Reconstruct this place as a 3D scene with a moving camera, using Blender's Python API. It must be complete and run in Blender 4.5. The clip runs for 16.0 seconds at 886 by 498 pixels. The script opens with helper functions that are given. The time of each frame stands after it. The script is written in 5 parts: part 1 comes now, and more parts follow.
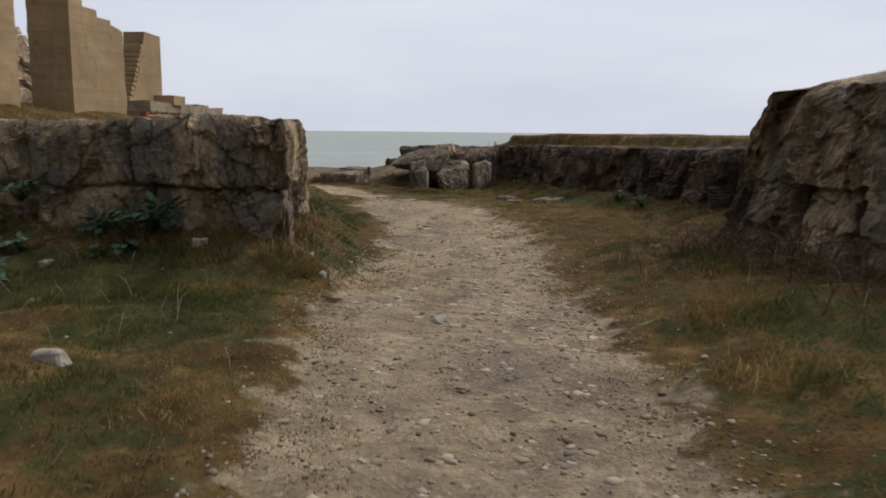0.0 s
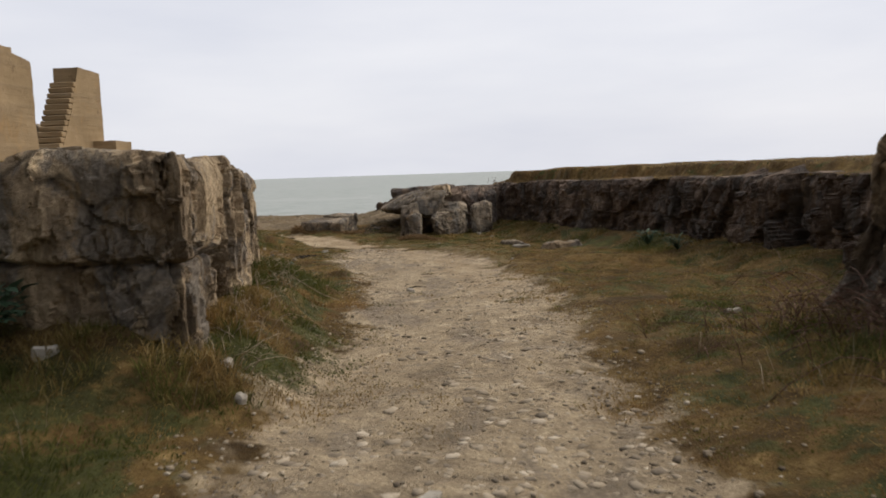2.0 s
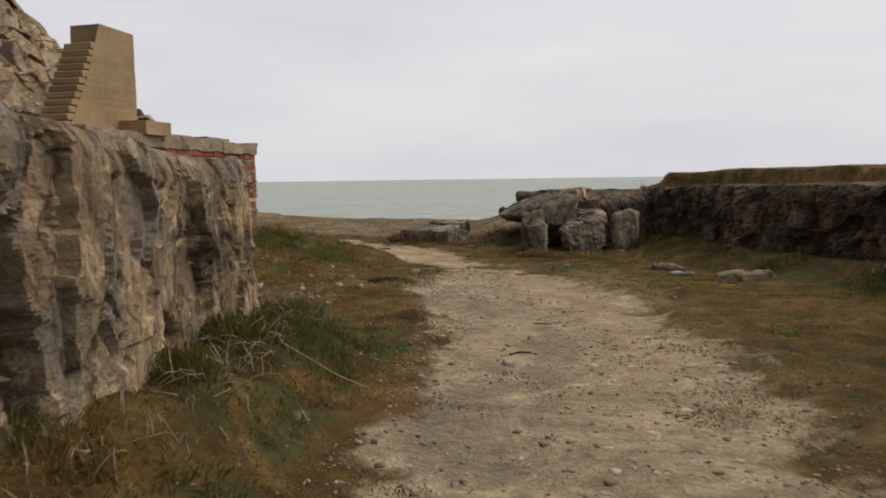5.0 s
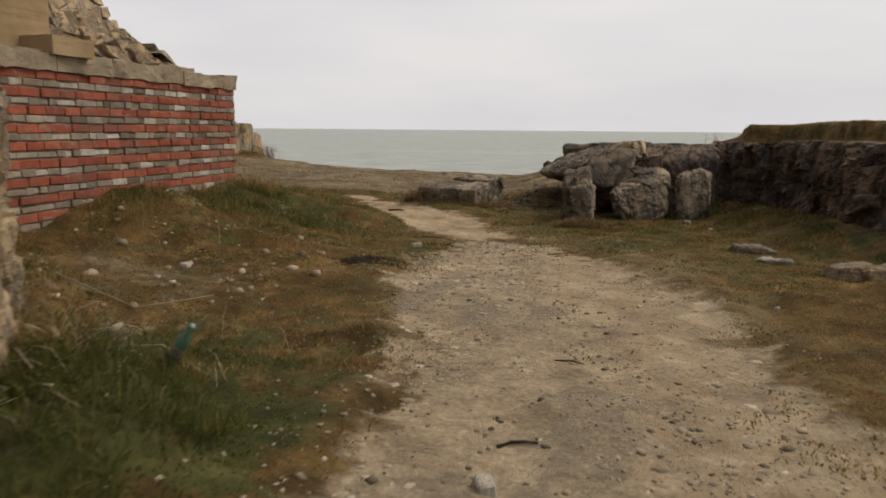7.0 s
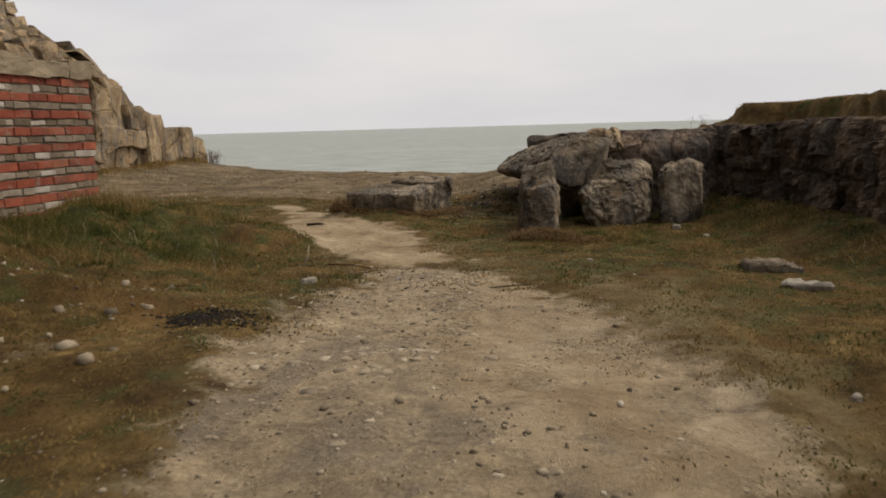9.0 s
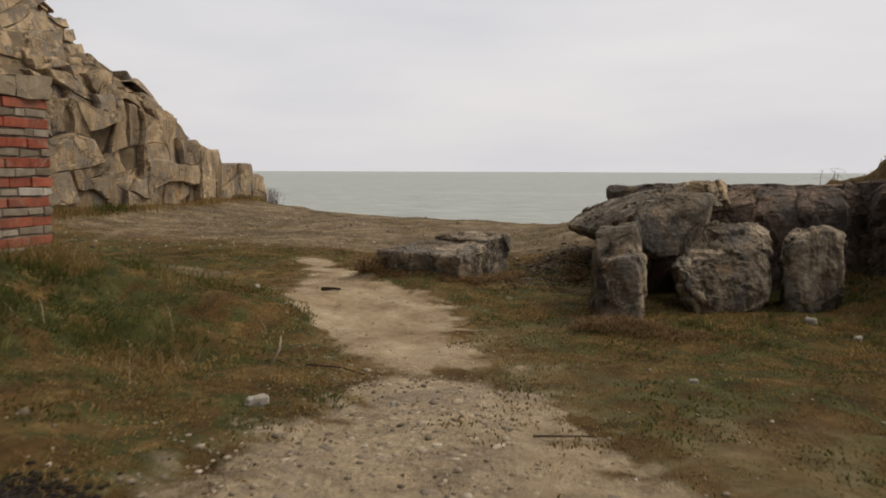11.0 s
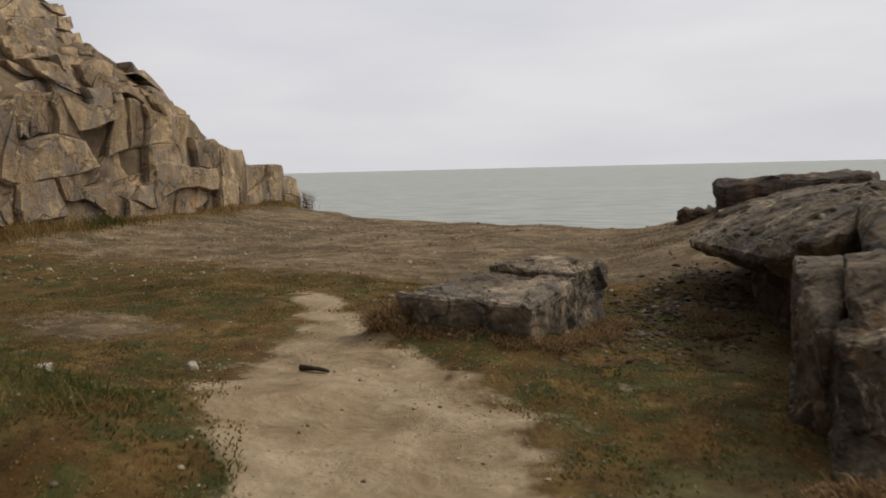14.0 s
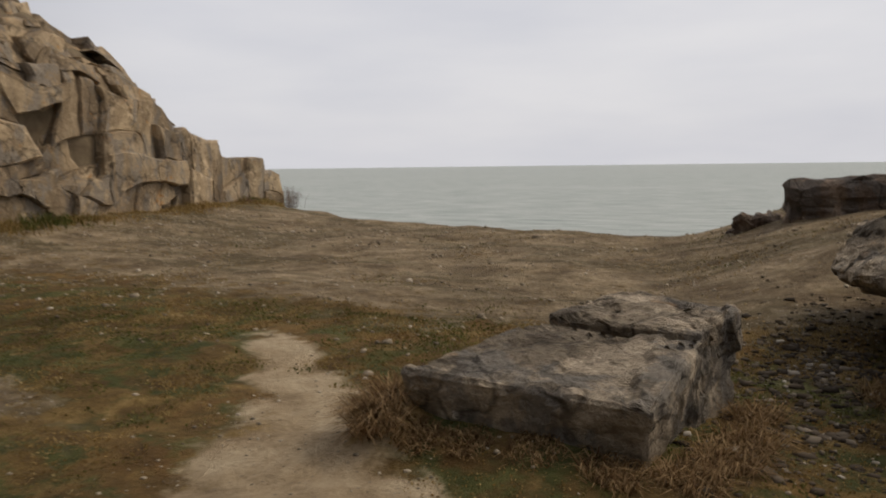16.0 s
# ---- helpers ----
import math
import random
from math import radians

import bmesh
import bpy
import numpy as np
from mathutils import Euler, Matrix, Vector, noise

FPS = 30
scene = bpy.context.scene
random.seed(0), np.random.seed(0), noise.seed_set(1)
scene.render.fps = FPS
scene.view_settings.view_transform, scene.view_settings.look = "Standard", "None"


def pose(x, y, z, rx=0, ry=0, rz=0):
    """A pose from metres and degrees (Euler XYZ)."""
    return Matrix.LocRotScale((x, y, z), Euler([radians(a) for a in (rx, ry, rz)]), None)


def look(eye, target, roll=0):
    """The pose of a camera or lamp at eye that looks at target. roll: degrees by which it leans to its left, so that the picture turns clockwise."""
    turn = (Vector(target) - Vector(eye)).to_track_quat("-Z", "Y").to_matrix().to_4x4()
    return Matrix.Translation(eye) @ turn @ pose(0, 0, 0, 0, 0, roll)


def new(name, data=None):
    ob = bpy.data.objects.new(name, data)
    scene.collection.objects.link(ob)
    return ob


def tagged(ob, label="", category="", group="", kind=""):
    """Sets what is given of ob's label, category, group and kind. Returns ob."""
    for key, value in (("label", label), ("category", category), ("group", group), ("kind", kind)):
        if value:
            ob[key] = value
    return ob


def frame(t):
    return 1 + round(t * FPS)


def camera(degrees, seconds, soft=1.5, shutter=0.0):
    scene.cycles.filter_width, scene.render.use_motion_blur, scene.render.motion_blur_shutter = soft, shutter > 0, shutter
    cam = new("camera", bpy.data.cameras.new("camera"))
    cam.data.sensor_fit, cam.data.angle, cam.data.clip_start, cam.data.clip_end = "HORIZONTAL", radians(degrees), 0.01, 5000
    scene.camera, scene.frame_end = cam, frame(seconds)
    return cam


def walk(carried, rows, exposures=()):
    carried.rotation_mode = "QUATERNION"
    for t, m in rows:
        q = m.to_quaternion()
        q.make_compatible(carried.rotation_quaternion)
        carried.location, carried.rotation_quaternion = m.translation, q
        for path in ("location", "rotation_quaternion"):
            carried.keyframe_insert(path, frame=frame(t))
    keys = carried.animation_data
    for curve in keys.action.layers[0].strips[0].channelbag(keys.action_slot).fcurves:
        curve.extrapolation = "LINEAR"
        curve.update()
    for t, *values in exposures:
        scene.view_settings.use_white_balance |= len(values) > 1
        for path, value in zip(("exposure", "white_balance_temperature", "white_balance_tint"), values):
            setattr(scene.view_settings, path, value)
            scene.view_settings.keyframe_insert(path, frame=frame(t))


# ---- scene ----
cam = camera(59.9, 16.0, soft=1.8, shutter=0.4)
PATH = [
    (0, (1.182, 1.156, 1.367), (1.038, 3.128, 1.062), 0.6),
    (0.5, (1.1, 1.811, 1.311), (0.957, 3.781, 1.001), -2.8),
    (1, (1.084, 2.493, 1.276), (0.94, 4.47, 1.01), -2.0),
    (1.5, (1.032, 3.188, 1.283), (0.845, 5.168, 1.069), -0.1),
    (2, (1.056, 3.84, 1.287), (0.912, 5.825, 1.087), -1.9),
    (2.5, (1.055, 4.536, 1.293), (0.75, 6.501, 1.07), 1.0),
    (3, (1.028, 5.184, 1.258), (0.782, 7.157, 1.046), -0.6),
    (3.5, (1.054, 5.917, 1.266), (0.689, 7.877, 1.105), 0.5),
    (4, (0.984, 6.612, 1.219), (0.6, 8.568, 1.055), -0.9),
    (4.5, (0.959, 7.375, 1.224), (0.552, 9.325, 1.045), -0.8),
    (5, (0.83, 7.998, 1.178), (0.345, 9.93, 0.994), -0.8),
    (7.3, (0.593, 11.477, 1.083), (-0.03, 13.351, 0.77), 0.1),
    (7.5, (0.59, 11.773, 1.055), (-0.028, 13.657, 0.79), -0.5),
    (7.7, (0.572, 12.055, 1.04), (-0.021, 13.947, 0.772), -0.9),
    (8, (0.55, 12.47, 1.026), (-0.007, 14.365, 0.714), -1.7),
    (10.3, (0.182, 15.335, 1.004), (-0.39, 17.225, 0.685), -1.2),
    (10.5, (0.141, 15.584, 1.004), (-0.562, 17.434, 0.715), -0.9),
    (11, (0.02, 16.211, 1.02), (-0.726, 18.056, 0.816), 0.2),
    (11.5, (-0.15, 16.841, 0.998), (-0.845, 18.708, 0.823), -1.4),
    (12, (-0.337, 17.425, 0.965), (-1.07, 19.282, 0.858), 1.0),
    (12.5, (-0.593, 17.998, 0.949), (-1.344, 19.847, 0.814), -1.0),
    (13, (-0.844, 18.595, 0.957), (-1.658, 20.417, 0.825), -0.4),
    (13.5, (-1.117, 19.132, 0.97), (-2.001, 20.916, 0.781), 0.6),
    (14, (-1.411, 19.68, 0.989), (-2.288, 21.465, 0.78), -1.4),
    (14.5, (-1.735, 20.236, 0.974), (-2.704, 21.977, 0.798), 0.7),
    (15, (-2.075, 20.781, 0.975), (-3.001, 22.541, 0.77), -0.1),
    (15.5, (-2.416, 21.344, 0.99), (-3.359, 23.102, 0.842), -0.5),
    (16, (-2.752, 21.903, 0.937), (-3.607, 23.698, 0.721), -0.7),
]
# stops, kelvin, tint: the clip's camera drifts from cool to warm
EXPOSURES = [(0.0, -0.02, 6150, 10), (0.5, 0.08, 6250, 10), (1.5, 0.18, 6400, 10), (2.5, 0.1, 6550, 10), (3.5, 0.0, 6620, 10), (5.0, 0.0, 6720, 10), (7.5, 0.02, 6980, 10),
             (8.2, 0.0, 6980, 10), (10.5, 0.0, 6950, 10), (12.0, 0.0, 6760, 10), (14.0, -0.03, 6720, 10), (16.0, -0.06, 6690, 10)]
walk(cam, [(t, look(eye, target, roll)) for t, eye, target, roll in PATH], EXPOSURES)

# ---- world, sun ----
SUN_AZ, SUN_EL = radians(52), radians(48)          # clockwise from +y
world = bpy.data.worlds.new("overcast")
scene.world = world
world.use_nodes = True
wn, wl = world.node_tree.nodes, world.node_tree.links
wn.clear()
sky = wn.new("ShaderNodeTexSky")
sky.sky_type, sky.sun_disc = "NISHITA", False
sky.sun_elevation, sky.sun_rotation = SUN_EL, SUN_AZ
sky.dust_density, sky.ozone_density = 4.0, 1.0
coord = wn.new("ShaderNodeTexCoord")
stretch = wn.new("ShaderNodeMapping")
stretch.inputs["Scale"].default_value = (1.0, 1.0, 4.5)
cloud = wn.new("ShaderNodeTexNoise")
cloud.inputs["Scale"].default_value, cloud.inputs["Detail"].default_value = 2.1, 5.0
cloud_ramp = wn.new("ShaderNodeValToRGB")
cloud_ramp.color_ramp.elements[0].position, cloud_ramp.color_ramp.elements[1].position = 0.32, 0.72
cloud_ramp.color_ramp.elements[0].color = (0.70, 0.715, 0.785, 1)
cloud_ramp.color_ramp.elements[1].color = (0.84, 0.84, 0.875, 1)
dim = wn.new("ShaderNodeMix")
dim.data_type, dim.blend_type = "RGBA", "MULTIPLY"
dim.inputs["Factor"].default_value = 1.0
dim.inputs[7].default_value = (0.08, 0.08, 0.08, 1)
blend = wn.new("ShaderNodeMix")
blend.data_type = "RGBA"
blend.inputs["Factor"].default_value = 0.9
back = wn.new("ShaderNodeBackground")
out = wn.new("ShaderNodeOutputWorld")
wl.new(coord.outputs["Generated"], stretch.inputs["Vector"])
wl.new(stretch.outputs["Vector"], cloud.inputs["Vector"])
wl.new(cloud.outputs["Fac"], cloud_ramp.inputs["Fac"])
wl.new(sky.outputs["Color"], dim.inputs[6])
wl.new(dim.outputs[2], blend.inputs[6])
wl.new(cloud_ramp.outputs["Color"], blend.inputs[7])
sunward = wn.new("ShaderNodeVectorMath")
sunward.operation = "DOT_PRODUCT"
sunward.inputs[1].default_value = (math.sin(SUN_AZ - 0.15), math.cos(SUN_AZ - 0.15), 0.25)
veil = wn.new("ShaderNodeMapRange")            # thick cloud away from the sun, thin towards it
veil.interpolation_type = "SMOOTHSTEP"
veil.inputs["From Min"].default_value, veil.inputs["From Max"].default_value = -0.66, 0.1
veil.inputs["To Min"].default_value, veil.inputs["To Max"].default_value = 0.09, 0.99
wl.new(coord.outputs["Generated"], sunward.inputs[0])
wl.new(sunward.outputs["Value"], veil.inputs["Value"])
wl.new(blend.outputs[2], back.inputs["Color"])
thick = wn.new("ShaderNodeMath")
thick.operation = "MULTIPLY"
thick.inputs[1].default_value = 1.0
wl.new(veil.outputs["Result"], thick.inputs[0])
wl.new(thick.outputs["Value"], back.inputs["Strength"])
wl.new(back.outputs["Background"], out.inputs["Surface"])

sun_data = bpy.data.lights.new("sun", "SUN")
sun_data.energy, sun_data.angle, sun_data.color = 1.65, radians(24), (1.0, 0.88, 0.72)
sun = new("sun", sun_data)
sun_way = Vector((math.sin(SUN_AZ) * math.cos(SUN_EL), math.cos(SUN_AZ) * math.cos(SUN_EL), math.sin(SUN_EL)))
sun.matrix_world = look(tuple(sun_way * 60), (0, 0, 0))


# ---- materials ----
class Mat:
    """A node material in the making."""

    def __init__(self, name, rough=0.9, spec=0.25):
        self.m = bpy.data.materials.new(name)
        self.m.use_nodes = True
        self.n, self.l = self.m.node_tree.nodes, self.m.node_tree.links
        self.bsdf = self.n["Principled BSDF"]
        self.bsdf.inputs["Roughness"].default_value = rough
        self.bsdf.inputs["Specular IOR Level"].default_value = spec
        tc = self.n.new("ShaderNodeNewGeometry")
        self.pos, self.island = tc.outputs["Position"], tc.outputs["Random Per Island"]
        self.normal = tc.outputs["Normal"]

    def scaled(self, v, scale):
        node = self.n.new("ShaderNodeMapping")
        node.inputs["Scale"].default_value = scale
        self.l.new(v, node.inputs["Vector"])
        return node.outputs["Vector"]

    def noise(self, scale, detail=4.0, rough=0.55, vector=None, warp=0.0):
        node = self.n.new("ShaderNodeTexNoise")
        node.inputs["Scale"].default_value, node.inputs["Detail"].default_value = scale, detail
        node.inputs["Roughness"].default_value, node.inputs["Distortion"].default_value = rough, warp
        self.l.new(vector or self.pos, node.inputs["Vector"])
        return node.outputs["Fac"]

    def cells(self, scale, feature="F1", vector=None):
        node = self.n.new("ShaderNodeTexVoronoi")
        node.feature = feature
        node.inputs["Scale"].default_value = scale
        self.l.new(vector or self.pos, node.inputs["Vector"])
        return node.outputs["Distance"]

    def ramp(self, fac, stops):
        node = self.n.new("ShaderNodeValToRGB")
        e = node.color_ramp.elements
        while len(e) < len(stops):
            e.new(0.5)
        for el, (p, c) in zip(e, stops):
            el.position = p
            el.color = (*c, 1) if len(c) == 3 else c
        self.l.new(fac, node.inputs["Fac"])
        return node.outputs["Color"]

    def step(self, fac, lo, hi):
        node = self.n.new("ShaderNodeMapRange")
        node.interpolation_type = "SMOOTHSTEP"
        node.inputs["From Min"].default_value, node.inputs["From Max"].default_value = lo, hi
        self.l.new(fac, node.inputs["Value"])
        return node.outputs["Result"]

    def math(self, op, a, b):
        node = self.n.new("ShaderNodeMath")
        node.operation = op
        for k, v in enumerate((a, b)):
            if isinstance(v, (int, float)):
                node.inputs[k].default_value = v
            else:
                self.l.new(v, node.inputs[k])
        return node.outputs["Value"]

    def mix(self, fac, a, b, mode="MIX"):
        node = self.n.new("ShaderNodeMix")
        node.data_type, node.blend_type = "RGBA", mode
        for k, v in ((0, fac), (6, a), (7, b)):
            if isinstance(v, (int, float)):
                node.inputs[k].default_value = v
            elif isinstance(v, tuple):
                node.inputs[k].default_value = (*v, 1)
            else:
                self.l.new(v, node.inputs[k])
        return node.outputs[2]

    def attr(self, name):
        node = self.n.new("ShaderNodeAttribute")
        node.attribute_name = name
        return node.outputs["Fac"]

    def axis(self, v, k):
        node = self.n.new("ShaderNodeSeparateXYZ")
        self.l.new(v, node.inputs["Vector"])
        return node.outputs[k]

    def thin(self, colour, share=0.5):
        """Lets light through, as leaves and blades do."""
        glow = self.n.new("ShaderNodeBsdfTranslucent")
        self.l.new(colour, glow.inputs["Color"])
        both = self.n.new("ShaderNodeMixShader")
        both.inputs["Fac"].default_value = share
        self.l.new(self.bsdf.outputs["BSDF"], both.inputs[1])
        self.l.new(glow.outputs["BSDF"], both.inputs[2])
        self.l.new(both.outputs["Shader"], self.n["Material Output"].inputs["Surface"])

    def random(self):
        return self.n.new("ShaderNodeObjectInfo").outputs["Random"]

    def done(self, colour, height=None, strength=0.5, distance=0.02):
        if isinstance(colour, tuple):
            self.bsdf.inputs["Base Color"].default_value = (*colour, 1)
        else:
            self.l.new(colour, self.bsdf.inputs["Base Color"])
        if height is not None:
            node = self.n.new("ShaderNodeBump")
            node.inputs["Strength"].default_value, node.inputs["Distance"].default_value = strength, distance
            self.l.new(height, node.inputs["Height"])
            self.l.new(node.outputs["Normal"], self.bsdf.inputs["Normal"])
        return self.m


def limestone(name, light, mid, dark, lichen=0.25, streak=0.5, per_piece=False):
    """Weathered quarry limestone: blotches, vertical streaks, pits, orange lichen."""
    m = Mat(name, 0.92, 0.2)
    big = m.noise(0.9, 6, 0.6, warp=0.6)
    col = m.ramp(big, [(0.3, dark), (0.5, mid), (0.68, light)])
    drip = m.noise(1.0, 5, 0.6, m.scaled(m.pos, (5.0, 5.0, 0.7)))
    col = m.mix(m.math("MULTIPLY", m.step(drip, 0.5, 0.6), streak), col, dark)
    pale = m.noise(2.3, 8, 0.7, m.scaled(m.pos, (1, 1, 1.6)), 0.8)
    col = m.mix(m.math("MULTIPLY", m.step(pale, 0.55, 0.63), 0.7), col, light)
    ashen = m.noise(1.5, 7, 0.65, m.scaled(m.pos, (1.4, 1.4, 0.8)), 0.5)
    grey = tuple(0.45 * sum(mid) / 3 + 0.2 * c + 0.02 for c in mid)
    col = m.mix(m.math("MULTIPLY", m.step(ashen, 0.5, 0.57), 0.7), col, grey)
    fine = m.noise(22, 6, 0.7)
    col = m.mix(0.55, col, m.ramp(fine, [(0.25, (0.3, 0.27, 0.24)), (0.6, (0.98, 0.96, 0.93))]), "MULTIPLY")
    col = m.mix(1.0, col, (1.62, 1.6, 1.55), "MULTIPLY")
    spot = m.noise(3.1, 4, 0.6, warp=1.0)
    col = m.mix(m.math("MULTIPLY", m.step(spot, 0.63, 0.74), lichen), col, (0.42, 0.2, 0.05))
    if per_piece:
        col = m.mix(0.6, col, m.ramp(m.random(), [(0.0, (0.62, 0.58, 0.55)), (0.5, (1.0, 0.96, 0.9)), (1.0, (1.25, 1.2, 1.12))]), "MULTIPLY")
    bent = m.n.new("ShaderNodeVectorMath")
    bent.operation = "ADD"
    m.l.new(m.pos, bent.inputs[0])
    swirl = m.n.new("ShaderNodeTexNoise")
    swirl.inputs["Scale"].default_value, swirl.inputs["Detail"].default_value = 1.8, 4.0
    m.l.new(m.pos, swirl.inputs["Vector"])
    m.l.new(swirl.outputs["Color"], bent.inputs[1])
    crack = m.step(m.cells(0.95, "DISTANCE_TO_EDGE", m.scaled(bent.outputs["Vector"], (1, 1, 0.6))), 0.0, 0.03)
    col = m.mix(m.math("MULTIPLY", m.math("SUBTRACT", 1.0, crack), 0.6), col, (0.035, 0.027, 0.02))
    h = m.math("ADD", m.math("MULTIPLY", fine, 0.5), m.math("MULTIPLY", m.noise(6, 8, 0.7), 1.4))
    h = m.math("ADD", h, m.math("MULTIPLY", crack, 0.12))
    return m.done(col, h, 1.0, 0.06)


M_ROCK = limestone("weathered_limestone", (0.5, 0.4, 0.27), (0.27, 0.207, 0.136), (0.06, 0.046, 0.033), 0.15, 0.5)
# dark stone of the quarry wall; on the shelf's base rock it paints shade
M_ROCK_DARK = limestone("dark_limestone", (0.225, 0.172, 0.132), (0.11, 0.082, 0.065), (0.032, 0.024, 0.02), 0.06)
M_BOULDER = limestone("grey_limestone", (0.42, 0.352, 0.27), (0.17, 0.14, 0.104), (0.038, 0.031, 0.024), 0.35, 0.6)
M_CLIFF = limestone("pale_cliff_limestone", (0.4, 0.325, 0.228), (0.24, 0.186, 0.124), (0.085, 0.066, 0.047), 0.95, 0.3, True)


def make_concrete():
    m = Mat("tan_concrete", 0.9, 0.2)
    lines = m.noise(1.0, 3, 0.5, m.scaled(m.pos, (0.5, 0.5, 9.0)))
    col = m.ramp(m.noise(1.3, 6, 0.6), [(0.3, (0.28, 0.2, 0.11)), (0.7, (0.42, 0.305, 0.175))])
    col = m.mix(m.math("MULTIPLY", m.step(lines, 0.45, 0.7), 0.35), col, (0.25, 0.19, 0.12))
    col = m.mix(m.math("MULTIPLY", m.step(m.noise(2.2, 7, 0.7, warp=0.7), 0.55, 0.68), 0.4), col, (0.45, 0.27, 0.11))
    col = m.mix(m.math("MULTIPLY", m.step(m.noise(4, 3, 0.5), 0.66, 0.72), 0.5), col, (0.15, 0.1, 0.06))
    return m.done(col, m.math("ADD", m.noise(30, 5, 0.7), m.math("MULTIPLY", lines, 2.0)), 0.5, 0.02)


M_CONCRETE = make_concrete()


def make_grey_concrete():
    m = Mat("grey_pebbly_concrete", 0.9, 0.2)
    col = m.ramp(m.noise(2.0, 7, 0.65), [(0.3, (0.2, 0.158, 0.108)), (0.7, (0.38, 0.31, 0.215))])
    col = m.mix(m.math("MULTIPLY", m.step(m.cells(28), 0.28, 0.1), 0.5), col, (0.5, 0.47, 0.42))
    return m.done(col, m.noise(25, 6, 0.7), 0.6, 0.03)


M_CAP = make_grey_concrete()


def make_brick(name, stops):
    m = Mat(name, 0.88, 0.25)
    col = m.ramp(m.random(), stops)
    col = m.mix(0.85, col, m.ramp(m.noise(9, 6, 0.75), [(0.28, (0.4, 0.38, 0.36)), (0.7, (1.15, 1.15, 1.15))]), "MULTIPLY")
    col = m.mix(m.math("MULTIPLY", m.step(m.noise(6, 6, 0.7, warp=0.6), 0.56, 0.66), 0.55), col, (0.3, 0.25, 0.19))
    col = m.mix(m.math("MULTIPLY", m.step(m.noise(1.3, 6, 0.65), 0.46, 0.7), 0.45), col, (0.14, 0.115, 0.085))
    return m.done(col, m.noise(45, 5, 0.7), 0.6, 0.01)


M_RED = make_brick("red_brick", [(0.0, (0.24, 0.066, 0.042)), (0.5, (0.34, 0.088, 0.05)), (1.0, (0.4, 0.125, 0.072))])
M_GREYBRICK = make_brick("grey_brick", [(0.0, (0.15, 0.115, 0.08)), (0.5, (0.29, 0.24, 0.18)), (0.8, (0.42, 0.365, 0.295)), (1.0, (0.58, 0.54, 0.48))])


def make_plain(name, a, b, scale=8.0, rough=0.9, spec=0.2):
    m = Mat(name, rough, spec)
    col = m.ramp(m.noise(scale, 6, 0.65), [(0.3, a), (0.7, b)])
    return m.done(col, m.noise(scale * 4, 4, 0.6), 0.4, 0.01)


M_MORTAR = make_plain("dirty_mortar", (0.13, 0.105, 0.08), (0.33, 0.275, 0.21), 7)
M_SOIL = make_plain("brown_soil", (0.09, 0.065, 0.04), (0.19, 0.145, 0.09), 3)
M_WHITE_STONE = make_plain("pale_stone", (0.26, 0.23, 0.185), (0.47, 0.43, 0.36), 14)
M_WOOD = make_plain("dark_driftwood", (0.03, 0.022, 0.016), (0.09, 0.068, 0.05), 18)
M_STICK = make_plain("bleached_twig", (0.28, 0.22, 0.15), (0.46, 0.38, 0.27), 20)
M_BRAMBLE = make_plain("bramble_stem", (0.085, 0.048, 0.034), (0.21, 0.13, 0.09), 9)
M_CHAR = make_plain("charcoal", (0.012, 0.01, 0.009), (0.04, 0.035, 0.03), 25, 0.97, 0.04)


def make_leaf():
    m = Mat("cabbage_leaf", 0.6, 0.35)
    col = m.ramp(m.island, [(0.0, (0.035, 0.07, 0.035)), (0.6, (0.06, 0.11, 0.055)), (1.0, (0.13, 0.2, 0.12))])
    return m.done(m.mix(0.5, col, m.ramp(m.noise(20), [(0.3, (0.6, 0.6, 0.6)), (0.7, (1.1, 1.1, 1.1))]), "MULTIPLY"))


M_LEAF = make_leaf()


def make_glass():
    m = Mat("green_glass", 0.15, 0.5)
    m.bsdf.inputs["Transmission Weight"].default_value = 0.5
    return m.done((0.28, 0.52, 0.42))


M_GLASS = make_glass()


def make_pebble():
    m = Mat("limestone_pebble", 0.95, 0.08)
    col = m.ramp(m.island, [(0.0, (0.13, 0.105, 0.078)), (0.45, (0.26, 0.212, 0.15)), (0.85, (0.37, 0.31, 0.225)), (1.0, (0.5, 0.44, 0.35))])
    return m.done(col, m.noise(60, 4), 0.4, 0.01)


M_PEBBLE = make_pebble()


def make_bedded():
    m = Mat("trodden_limestone", 0.95, 0.1)
    col = m.ramp(m.island, [(0.0, (0.2, 0.165, 0.125)), (0.4, (0.33, 0.275, 0.2)), (0.8, (0.43, 0.36, 0.265)), (1.0, (0.54, 0.465, 0.36))])
    col = m.mix(0.5, col, m.ramp(m.noise(9, 7, 0.7), [(0.3, (0.55, 0.53, 0.5)), (0.7, (1.25, 1.23, 1.2))]), "MULTIPLY")
    return m.done(col, m.noise(40, 5), 0.5, 0.01)


M_BEDDED = make_bedded()


def make_scree():
    m = Mat("dark_shale", 0.95, 0.08)
    col = m.ramp(m.island, [(0.0, (0.03, 0.024, 0.018)), (0.7, (0.085, 0.066, 0.048)), (0.92, (0.17, 0.14, 0.105)), (1.0, (0.38, 0.34, 0.28))])
    return m.done(col)


M_SCREE = make_scree()


